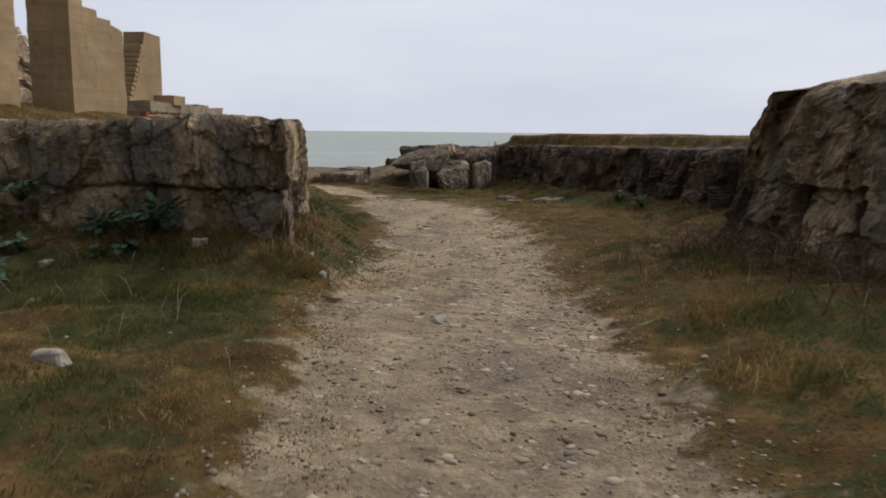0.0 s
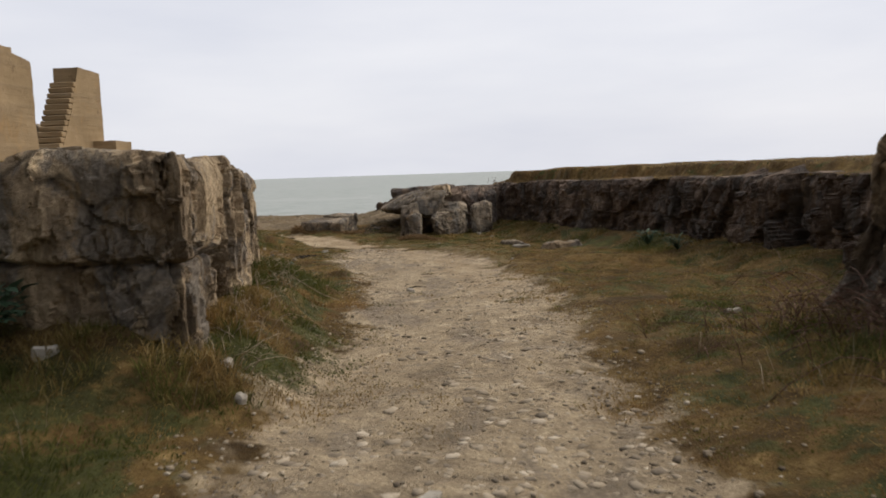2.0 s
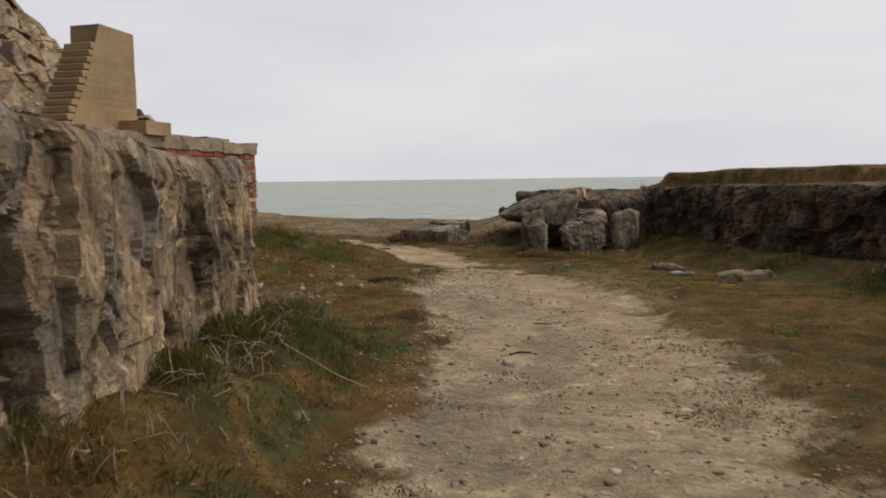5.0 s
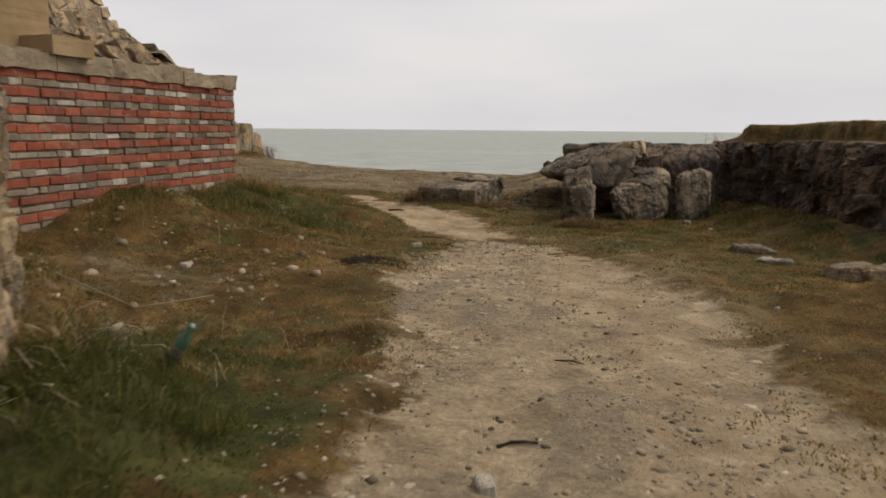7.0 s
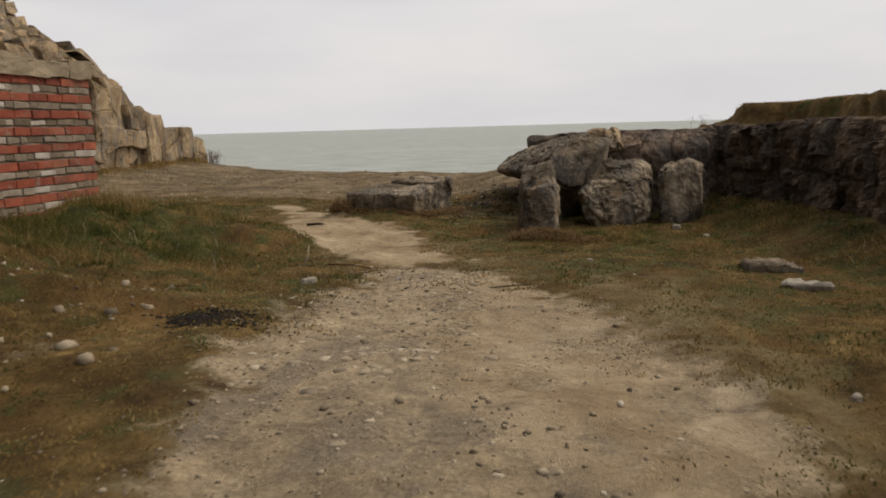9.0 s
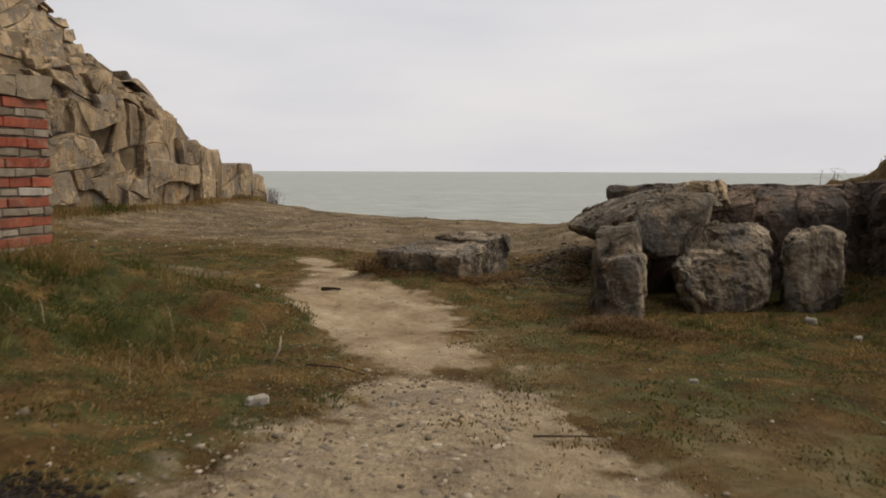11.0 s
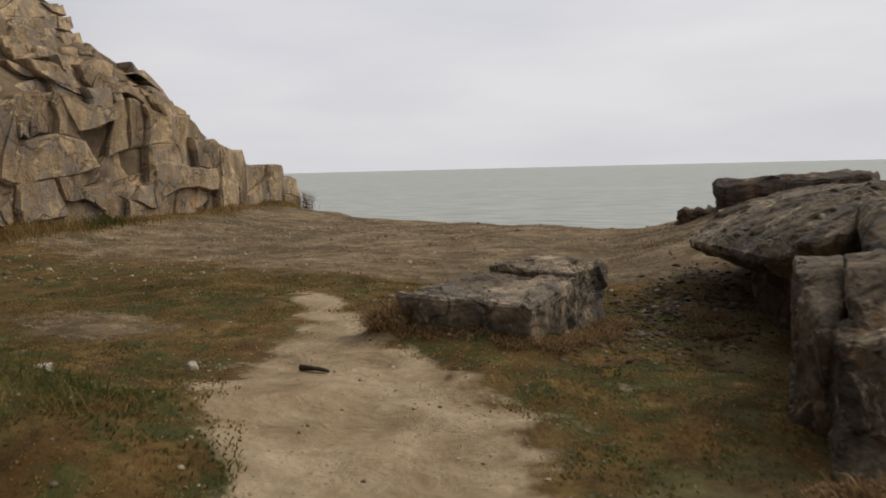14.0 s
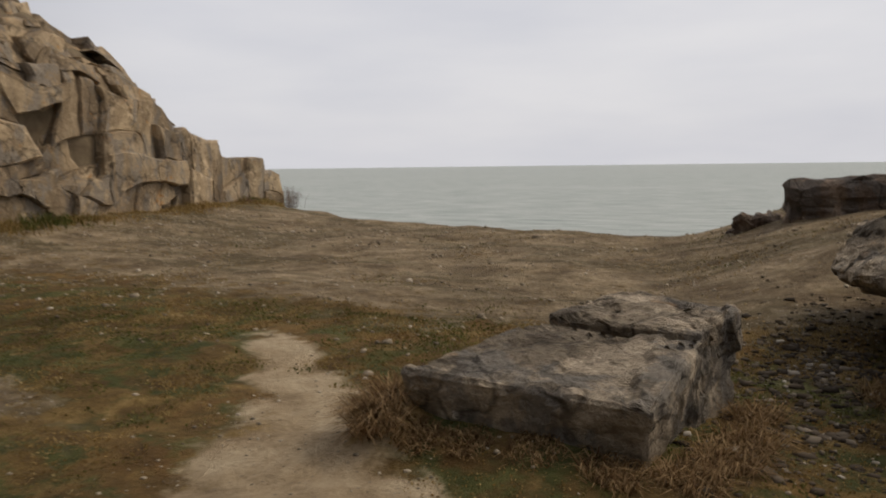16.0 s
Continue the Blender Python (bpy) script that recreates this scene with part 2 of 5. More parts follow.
def make_ground():
    """Gravel path, pale sand, dry turf with green patches and bare brown dirt, laid out by the masks."""
    m = Mat("quarry_ground", 0.95, 0.15)
    wob = m.math("SUBTRACT", m.noise(3.2, 6, 0.65), 0.5)
    wob2 = m.math("SUBTRACT", m.noise(0.8, 4, 0.55), 0.5)

    def zone(name, gain=1.1):
        v = m.math("ADD", m.attr(name), m.math("ADD", m.math("MULTIPLY", wob, gain), m.math("MULTIPLY", wob2, 0.8)))
        return m.step(v, 0.36, 0.64)

    turf = m.ramp(m.noise(2.6, 9, 0.74), [(0.3, (0.04, 0.026, 0.012)), (0.46, (0.1, 0.066, 0.027)), (0.58, (0.17, 0.118, 0.05)), (0.7, (0.32, 0.235, 0.115))])
    turf = m.mix(m.math("MULTIPLY", m.step(m.noise(1.1, 6, 0.65, warp=0.8), 0.5, 0.64), 0.5), turf, (0.14, 0.08, 0.032))
    green = m.ramp(m.noise(4.0, 7, 0.65), [(0.3, (0.03, 0.034, 0.012)), (0.55, (0.066, 0.068, 0.022)), (0.75, (0.12, 0.105, 0.04))])
    turf = m.mix(0.8, turf, m.ramp(m.noise(0.55, 5, 0.6, warp=0.6), [(0.3, (0.55, 0.52, 0.46)), (0.7, (1.25, 1.18, 1.06))]), "MULTIPLY")
    turf = m.mix(1.0, turf, (1.12, 1.1, 1.02), "MULTIPLY")
    green = m.mix(1.0, green, (1.2, 1.2, 1.15), "MULTIPLY")
    col = m.mix(zone("green", 1.7), turf, green)
    thin_turf = m.ramp(m.noise(3.1, 9, 0.75), [(0.3, (0.115, 0.085, 0.04)), (0.5, (0.225, 0.172, 0.088)), (0.68, (0.35, 0.272, 0.155))])
    col = m.mix(m.math("MULTIPLY", m.step(m.math("ADD", m.attr("worn"), m.math("MULTIPLY", wob, 1.2)), 0.2, 0.8), 0.85), col, thin_turf)
    # dead thatch, plus painted shade in long grass and beside wall and boulders
    col = m.mix(m.math("MULTIPLY", zone("thatch_shade"), 0.48), col, (0.036, 0.027, 0.014))
    dirt = m.ramp(m.noise(1.5, 9, 0.76), [(0.32, (0.085, 0.06, 0.034)), (0.5, (0.2, 0.148, 0.088)), (0.64, (0.37, 0.29, 0.185))])
    dirt = m.mix(m.math("MULTIPLY", m.step(m.noise(0.45, 7, 0.7, m.scaled(m.pos, (0.6, 1.3, 1)), 0.8), 0.46, 0.58), 0.75), dirt, (0.1, 0.078, 0.04))
    dirt = m.mix(m.math("MULTIPLY", m.step(m.noise(2.2, 7, 0.7, m.scaled(m.pos, (0.6, 1.6, 1)), 0.8), 0.53, 0.62), 0.6), dirt, (0.32, 0.255, 0.165))
    dirt = m.mix(0.6, dirt, m.ramp(m.noise(7, 8, 0.75), [(0.3, (0.5, 0.47, 0.44)), (0.7, (1.3, 1.28, 1.25))]), "MULTIPLY")
    specks = m.step(m.cells(24), 0.22, 0.08)
    dirt = m.mix(m.math("MULTIPLY", specks, m.step(m.noise(0.7, 3), 0.45, 0.6)), dirt, (0.5, 0.46, 0.39))
    col = m.mix(zone("dirt", 1.5), col, dirt)
    gravel = m.ramp(m.noise(1.9, 9, 0.72, warp=0.5), [(0.27, (0.15, 0.124, 0.092)), (0.42, (0.30, 0.243, 0.168)), (0.56, (0.41, 0.335, 0.232)), (0.72, (0.55, 0.468, 0.345))])
    wet = m.noise(0.8, 8, 0.7, m.scaled(m.pos, (1.3, 0.7, 1)), 0.8)
    gravel = m.mix(m.math("MULTIPLY", m.step(wet, 0.52, 0.6), 0.62), gravel, (0.215, 0.185, 0.15))
    grains = m.ramp(m.cells(38), [(0.05, (1.25, 1.22, 1.15)), (0.3, (0.9, 0.9, 0.9)), (0.6, (0.6, 0.58, 0.55))])
    plates = m.step(m.noise(5.5, 5, 0.6, m.scaled(m.pos, (0.8, 1.5, 1)), 1.2), 0.55, 0.62)
    gravel = m.mix(m.math("MULTIPLY", plates, 0.45), gravel, (0.235, 0.2, 0.155))
    gravel = m.mix(1.0, gravel, (1.23, 1.2, 1.15), "MULTIPLY")
    gravel = m.mix(0.45, gravel, grains, "MULTIPLY")
    gravel = m.mix(0.6, gravel, m.ramp(m.noise(9, 6, 0.7, m.scaled(m.pos, (0.8, 1.3, 1)), 0.6), [(0.32, (0.55, 0.53, 0.5)), (0.5, (1.0, 1.0, 1.0)), (0.68, (1.3, 1.28, 1.22))]), "MULTIPLY")
    col = m.mix(zone("path", 1.1), col, gravel)
    sand = m.ramp(m.noise(1.6, 9, 0.72, warp=0.4), [(0.3, (0.2, 0.143, 0.083)), (0.45, (0.36, 0.27, 0.165)), (0.66, (0.55, 0.445, 0.3))])
    sand = m.mix(m.math("MULTIPLY", m.step(m.cells(16), 0.2, 0.06), m.step(m.noise(1.3, 4), 0.42, 0.6)), sand, (0.2, 0.165, 0.12))
    col = m.mix(zone("sand", 1.1), col, sand)
    col = m.mix(0.35, col, m.ramp(m.noise(14, 8, 0.75), [(0.25, (0.5, 0.48, 0.46)), (0.7, (1.2, 1.2, 1.2))]), "MULTIPLY")
    h = m.math("ADD", m.math("MULTIPLY", m.noise(4.5, 9, 0.75, warp=0.7), 1.6), m.math("MULTIPLY", m.noise(26, 5, 0.7), 0.5))
    return m.done(col, h, 0.85, 0.045)


M_GROUND = make_ground()


def make_grass():
    m = Mat("grass_blade", 0.85, 0.15)
    dry = m.ramp(m.island, [(0.0, (0.2, 0.132, 0.05)), (0.5, (0.29, 0.2, 0.08)), (0.9, (0.38, 0.275, 0.12)), (1.0, (0.5, 0.4, 0.22))])
    rust = m.ramp(m.island, [(0.0, (0.15, 0.075, 0.028)), (0.6, (0.23, 0.125, 0.046)), (1.0, (0.36, 0.23, 0.1))])
    dry = m.mix(m.math("MULTIPLY", m.step(m.noise(1.1, 6, 0.65, warp=0.8), 0.5, 0.64), 0.6), dry, rust)
    lush = m.ramp(m.island, [(0.0, (0.06, 0.074, 0.02)), (0.5, (0.095, 0.108, 0.03)), (0.9, (0.145, 0.145, 0.045)), (1.0, (0.26, 0.2, 0.08))])
    wob = m.math("MULTIPLY", m.math("SUBTRACT", m.noise(1.7, 6, 0.62), 0.5), 1.7)
    col = m.mix(m.step(m.math("ADD", m.attr("green"), wob), 0.33, 0.6), dry, lush)
    col = m.mix(0.75, col, m.ramp(m.noise(2.1, 6, 0.65), [(0.3, (0.45, 0.42, 0.36)), (0.5, (0.95, 0.92, 0.85)), (0.7, (1.3, 1.28, 1.2))]), "MULTIPLY")
    m.thin(col, 0.5)
    return m.done(col)


M_GRASS = make_grass()


def make_rust_grass():
    m = Mat("rust_brown_grass", 0.85, 0.15)
    col = m.ramp(m.island, [(0.0, (0.09, 0.052, 0.025)), (0.5, (0.2, 0.122, 0.056)), (1.0, (0.36, 0.25, 0.13))])
    m.thin(col, 0.4)
    return m.done(col)


M_RUST = make_rust_grass()


def make_sea():
    m = Mat("grey_green_sea", 0.5, 0.2)
    swell = m.noise(0.22, 9, 0.68, m.scaled(m.pos, (0.35, 1.7, 1)))
    col = m.ramp(swell, [(0.36, (0.2, 0.235, 0.215)), (0.5, (0.34, 0.37, 0.34)), (0.64, (0.47, 0.49, 0.46))])
    streak = m.noise(0.02, 6, 0.6, m.scaled(m.pos, (0.25, 1.0, 1)))
    col = m.mix(m.math("MULTIPLY", m.step(streak, 0.5, 0.7), 0.4), col, (0.44, 0.46, 0.435))
    return m.done(col, m.noise(0.5, 8, 0.65, m.scaled(m.pos, (0.5, 1.4, 1))), 0.5, 0.5)


M_SEA = make_sea()


# ---- builders ----
def finish(me, material, smooth=False):
    me.materials.append(material)
    if smooth:
        me.polygons.foreach_set("use_smooth", [True] * len(me.polygons))
    me.update()
    return me


def solid(name, verts, faces, material, smooth=False):
    me = bpy.data.meshes.new(name)
    me.from_pydata(verts, [], faces)
    finish(me, material, smooth)
    return new(name, me)


def part(name, bm, material, parent, label="", smooth=False):
    me = bpy.data.meshes.new(name)
    bm.to_mesh(me)
    bm.free()
    finish(me, material, smooth)
    ob = new(name, me)
    ob.parent = parent
    if label:
        ob["label"] = label
    return ob


def bulk(name, verts, tris, material, attrs=None, smooth=False):
    """A large mesh from numpy arrays of points and of triangles or quads."""
    me = bpy.data.meshes.new(name)
    k = tris.shape[1]
    me.vertices.add(len(verts))
    me.vertices.foreach_set("co", verts.astype(np.float32).ravel())
    me.loops.add(tris.size)
    me.loops.foreach_set("vertex_index", tris.astype(np.int32).ravel())
    me.polygons.add(len(tris))
    me.polygons.foreach_set("loop_start", np.arange(0, tris.size, k, dtype=np.int32))
    me.polygons.foreach_set("loop_total", np.full(len(tris), k, dtype=np.int32))
    for key, values in (attrs or {}).items():
        a = me.attributes.new(key, "FLOAT", "POINT")
        a.data.foreach_set("value", values.astype(np.float32))
    me.update(calc_edges=True)
    me.validate()
    finish(me, material, smooth)
    return new(name, me)


def fbm(p, octaves=5):
    return noise.fractal(p, 1.0, 2.0, octaves, noise_basis="PERLIN_ORIGINAL")


def facets(p, seed=0.0, tilt=0.35):
    """Broken planes: each cell of rock has its own offset and slant, about -1 to 1."""
    c = noise.voronoi(p + Vector((seed, seed * 0.7, 0)))[1][0]
    h = noise.cell_vector(c * 7.31 + Vector((seed, 1.7, 4.1)))
    k = noise.cell(c * 3.77 + Vector((9.1, seed, 2.3)))
    return k + tilt * (h - Vector((0.5, 0.5, 0.5))).dot(p + Vector((seed, seed * 0.7, 0)) - c) * 4


def wave_noise(x, y, scale, seed=0):
    """Smooth value noise on numpy arrays, about -1 to 1."""
    r = np.random.RandomState(seed)
    table = r.uniform(-1, 1, (64, 64))
    u, v = x * scale, y * scale
    i, j = np.floor(u).astype(int), np.floor(v).astype(int)
    fu, fv = u - i, v - j
    fu, fv = fu * fu * (3 - 2 * fu), fv * fv * (3 - 2 * fv)
    t = lambda a, b: table[a % 64, b % 64]
    return (t(i, j) * (1 - fu) + t(i + 1, j) * fu) * (1 - fv) + (t(i, j + 1) * (1 - fu) + t(i + 1, j + 1) * fu) * fv


def ramp01(v, lo, hi):
    u = np.clip((v - lo) / (hi - lo), 0, 1)
    return u * u * (3 - 2 * u)


def inside(poly, x, y):
    """Signed distance to a closed outline on arrays: positive inside."""
    hit = np.zeros(x.shape, bool)
    dist = np.full(x.shape, 1e9)
    for (x0, y0), (x1, y1) in zip(poly, poly[1:] + poly[:1]):
        cond = (y0 > y) != (y1 > y)
        hit ^= cond & (x < (x1 - x0) * (y - y0) / (y1 - y0 + 1e-12) + x0)
        dx, dy = x1 - x0, y1 - y0
        t = np.clip(((x - x0) * dx + (y - y0) * dy) / (dx * dx + dy * dy), 0, 1)
        dist = np.minimum(dist, np.hypot(x - x0 - t * dx, y - y0 - t * dy))
    return np.where(hit, dist, -dist)


# ---- the lie of the land ----
LEFT_FACE = [(-13.0, 11.6), (-5.2, 9.4), (-3.0, 8.75), (-0.84, 8.35), (-1.22, 10.4), (-1.9, 13.2), (-3.0, 14.3), (-4.6, 15.6), (-6.0, 16.5)]
WALL_FACE = [(-0.2, 28.2), (1.35, 25.9), (2.9, 22.1), (4.1, 19.3), (4.85, 16.2), (5.3, 13.0), (5.6, 10.6)]
RIGHT_FACE = [(6.6, 11.9), (4.4, 10.7), (3.36, 9.9), (3.95, 8.2), (4.85, 6.2), (5.7, 2.8), (6.4, -4.0), (6.6, -12.0)]
LEFT_TOP = LEFT_FACE + [(-6.3, 17.0), (-6.7, 21.7), (-30.0, 23.0), (-30.0, 14.0)]
RIGHT_TOP = [(-0.2, 28.2), (1.35, 25.9), (2.9, 22.1), (4.1, 19.3), (4.85, 16.2), (5.3, 13.0), (5.3, 11.4), (4.4, 10.8), (3.6, 9.95), (4.15, 8.3), (5.0, 6.2), (5.8, 2.8),
             (6.4, -4.0), (6.6, -12.0), (60.0, -12.0), (60.0, 42.0), (10.0, 44.0), (1.0, 38.5), (-0.2, 31.0)]
EDGE_X = [-400, -40, -20, -15.5, -10.5, -7.5, -4.7, 0, 6, 20, 60, 400]
EDGE_Y = [80, 48, 43.5, 39.4, 38.6, 38.0, 37.6, 38.5, 42, 44, 42, 70]


def path_left(y):
    return np.interp(y, [-12, 3.8, 4.9, 6.9, 9.2, 12.1, 14, 15.2, 16.7, 17.7, 20, 22], [-0.3, 0.2, 0.1, -0.3, -0.3, -0.5, -0.8, -1.05, -1.5, -2.15, -2.4, -3.3])


def path_right(y):
    return np.interp(y, [-12, 4, 5.5, 8.8, 11.9, 12.8, 16.2, 17, 18.9, 20.4, 22], [2.2, 2.1, 2.1, 1.9, 1.7, 1.75, 1.05, 0.9, 0.3, -0.8, -2.0])


def sand_left(y):
    return np.interp(y, [20.5, 21.3, 22.1, 22.7, 23.2, 24, 25, 27, 28], [-2.3, -2.9, -3.5, -4.5, -4.85, -5.15, -5.4, -6.9, -7.4])


def sand_right(y):
    return np.interp(y, [20.5, 21.3, 22.1, 23.4, 24.2, 24.6, 25.1, 26, 27, 28], [-2.2, -1.6, -2.1, -2.7, -3.5, -4.3, -4.75, -5.5, -6.4, -7.2])


def land(x, y):
    """Height of the quarry floor."""
    z = np.interp(y, [-20, -5, 2, 7.4, 9, 20, 24, 34, 45], [0.06, 0.03, 0.0, -0.09, -0.13, -0.35, -0.40, -0.40, -0.45])
    dl = path_left(y) - x
    dr = x - path_right(y)
    on = 1 - ramp01(y, 18, 21)
    z = z + on * (0.05 * ramp01(dl, -0.1, 0.15) + 0.05 * ramp01(dr, -0.1, 0.2))
    z = z + 0.26 * ramp01(dl, 0.1, 1.2) * ramp01(y, 6.8, 8.6) * (1 - ramp01(y, 12.4, 14.4))
    z = z + 0.2 * ramp01(-inside(LEFT_FACE + [(-13.0, 16.6)], x, y), 0.9, 0.1) * ramp01(y, 6.0, 8.5)
    z = z + 0.56 * ramp01(-x - 0.25 * np.sin(y * 1.3), 3.1, 6.0) * ramp01(y, 16.0, 18.8) * (1 - ramp01(y, 21.4, 23.6)) * (1 - ramp01(-x, 8.0, 9.5))
    z = z + 0.22 * ramp01(dr, 0.4, 2.0) * ramp01(-y, -11.5, -8.5) + 0.08 * ramp01(dr, 0.2, 0.8) * (1 - ramp01(y, 10, 13))
    wall = inside(RIGHT_TOP, x, y)
    z = z + 0.26 * ramp01(wall, -1.1, 0.0) * ramp01(y, 11, 14)
    z = z + 0.72 * ramp01(x + 0.12 * (y - 28), -4.3, -0.9) * ramp01(y, 26.6, 30.5) + 0.13 * np.exp(-((x + 3.8) / 0.8) ** 2 - ((y - 25.4) / 0.8) ** 2)
    z = z + 0.1 * np.exp(-((x + 4.1) / 0.62) ** 4 - ((y - 25.3) / 0.55) ** 4) + 0.12 * np.exp(-((x + 4.5) / 0.16) ** 2 - ((y - 25.05) / 0.3) ** 2) + 0.11 * np.exp(-((x + 0.95) / 0.42) ** 2 - ((y - 23.0) / 0.25) ** 2)
    z = z + 0.33 * ramp01(-x, 11.5, 17.0) * ramp01(y, 24, 30)
    z = z + 0.05 * wave_noise(x, y, 0.7, 3) + 0.025 * wave_noise(x, y, 2.1, 4) + 0.013 * wave_noise(x, y, 5.3, 5) + 0.012 * wave_noise(x, y, 6.9, 7) * (np.abs(x) < 4)
    z = z + 0.045 * on * ramp01(dl, 0, 0.3) * wave_noise(x, y, 3.0, 8) + 0.05 * on * ramp01(dr, 0, 0.3) * wave_noise(x, y, 2.6, 9)
    hummock = np.exp(-((x + 4.9) / 1.8) ** 2 - ((y - 20.4) / 2.2) ** 2) + 0.8 * ramp01(dl, 0.1, 0.7) * ramp01(y, 7.5, 9) * (1 - ramp01(y, 14.5, 16))
    z = z + np.clip(hummock, 0, 1) * (0.09 * wave_noise(x, y, 1.6, 14) + 0.06 * wave_noise(x, y, 3.7, 15))
    brink = np.interp(x, EDGE_X, EDGE_Y) + 0.5 * wave_noise(x, y * 0, 0.6, 6)
    z = z - 10.5 * ramp01(y - brink, 0.0, 2.5) - 0.12 * ramp01(y - brink, -1.2, 0.0)
    return z


def top_left(x, y):
    z = np.interp(y, [8, 10, 12.5, 14, 16, 30], [1.45, 1.4, 1.28, 1.33, 1.52, 1.78])
    z = z + 0.33 * ramp01(-x, 4.0, 5.8) * (1 - ramp01(y, 13.0, 15.5)) + 0.08 * ramp01(-x, 2.6, 4.6) * ramp01(y, 11, 14) * (1 - ramp01(y, 15, 17))
    return z + 0.05 * wave_noise(x, y, 1.1, 11) + 0.03 * wave_noise(x, y, 3.3, 12)


def top_right(x, y):
    d = inside(RIGHT_TOP, x, y)
    near = 1 - ramp01(y, 10.4, 11.8)
    z = np.interp(y, [11.5, 15, 20, 24.5, 27.7, 32], [1.06, 1.06, 0.98, 0.9, 0.8, 0.6]) + 0.05 * ramp01(d, 0, 1.0)
    z = z + near * (0.72 + 0.3 * ramp01(d, 0.3, 2.5))
    ragged = 0.22 * wave_noise(x, y, 0.9, 21) + 0.12 * wave_noise(x, y, 2.7, 22) + 0.05 * wave_noise(x, y, 7.0, 25)
    step = ramp01(d + ragged, 0.8, 1.02) * ramp01(28.3 - y - 0.2 * (x - 2.0) + 1.5 * ragged, 0.0, 0.9) * (1 - near)
    z = z + step * (1.26 - z + 0.03 * ramp01(d, 1.0, 2.5) + 0.03 * wave_noise(x, y, 0.5, 22))
    return z + 0.025 * wave_noise(x, y, 1.0, 23) + 0.02 * wave_noise(x, y, 3.1, 24)


def masks(x, y):
    on = 1 - 0.24 * ramp01(y, 17.0, 19.5) - 0.5 * ramp01(y, 20.4, 22.0)
    path = on * np.minimum(ramp01(x - path_left(y), -0.75, 0.75), ramp01(path_right(y) - x, -0.8, 0.8))
    sand = np.minimum(ramp01(x - sand_left(y), -0.6, 0.6), ramp01(sand_right(y) - x, -0.75, 0.75)) * ramp01(y, 20.2, 21.6) * (1 - ramp01(y, 26.0, 28.4))
    sand = np.maximum(sand, 0.62 * path * ramp01(y, 10.5, 14) * ramp01(x - path_left(y), 0.7, 1.6))
    dirt = 0.8 * ramp01(y + 0.1 * x, 25.4, 29.0) * (1 - ramp01(-inside(RIGHT_TOP, x, y), -0.5, -2.0))
    dirt = np.maximum(dirt, 0.5 * ramp01(-x, 2.0, 3.2) * ramp01(y, 13.5, 14.6) * (1 - ramp01(y, 16.8, 18.4)) * (1 - ramp01(-x, 4.8, 6.2)))
    dirt = np.maximum(dirt, 0.9 * np.exp(-(((x + 7.6) / 1.5) ** 2 + ((y - 24.6) / 0.5) ** 2)))
    spots = [(-1.2, 6.6, 1.3, 1.5, 0.78), (-1.2, 4.4, 1.2, 1.4, 0.72), (3.4, 6.2, 1.0, 2.0, 0.7), (-2.6, 7.4, 1.9, 0.9, 1.0), (-0.6, 8.75, 0.45, 0.5, 1.2), (-1.45, 13.4, 0.85, 1.8, 0.95), (-1.1, 11.5, 0.5, 1.2, 0.6), (-4.9, 20.4, 1.6, 1.8, 0.72), (-5.6, 22.4, 1.6, 1.2, 0.7), (-0.2, 9.6, 0.4, 0.5, 0.9), (-0.55, 10.3, 0.5, 0.7, 0.8), (-0.4, 21.0, 1.2, 1.2, 0.6),
             (-2.4, 14.6, 0.8, 0.8, 0.95), (-3.6, 22.3, 1.2, 0.8, 0.55), (3.0, 10.8, 0.9, 2.0, 0.6), (3.0, 15.0, 1.3, 2.2, 0.42), (2.6, 19.6, 1.0, 0.6, 0.8), (3.7, 18.0, 0.8, 1.5, 0.8),
             (2.9, 4.6, 0.7, 1.6, 0.6), (-6.4, 29.4, 1.4, 0.7, 0.75), (-1.6, 24.4, 0.9, 1.4, 0.5), (0.4, 23.0, 1.2, 1.0, 0.5), (-8.2, 25.4, 2.0, 0.8, 0.5), (-13.5, 35, 1.2, 1.5, 0.5)]
    green = 0.36 + 0.1 * ramp01(y, 17, 20) * (1 - ramp01(y, 27, 29)) + 0.07 * ramp01(x, 1.8, 2.6) * (1 - ramp01(y, 13, 17))
    for cx, cy, rx, ry, amount in spots:
        green = np.maximum(green, amount * np.exp(-((x - cx) / rx) ** 2 - ((y - cy) / ry) ** 2))
    return path, sand, dirt, green


def worn(x, y):
    """Where feet have thinned the turf: beside the track and round the end of it."""
    dr, dl = x - path_right(y), path_left(y) - x
    w = (0.62 - 0.36 * ramp01(y, 19.5, 22.0)) * ramp01(y, 13.0, 17.0) * (1 - ramp01(x, 0.2, 2.2)) * (1 - ramp01(-x, 1.6, 2.6))
    w = np.maximum(w, 0.55 * (1 - ramp01(dr, 0.1, 1.2)) * ramp01(dr, -0.5, 0.0) * ramp01(y, 8.0, 11.0))
    return np.clip(w * (0.75 + 0.45 * wave_noise(x, y, 0.9, 71) + 0.25 * wave_noise(x, y, 2.7, 72)), 0, 1)


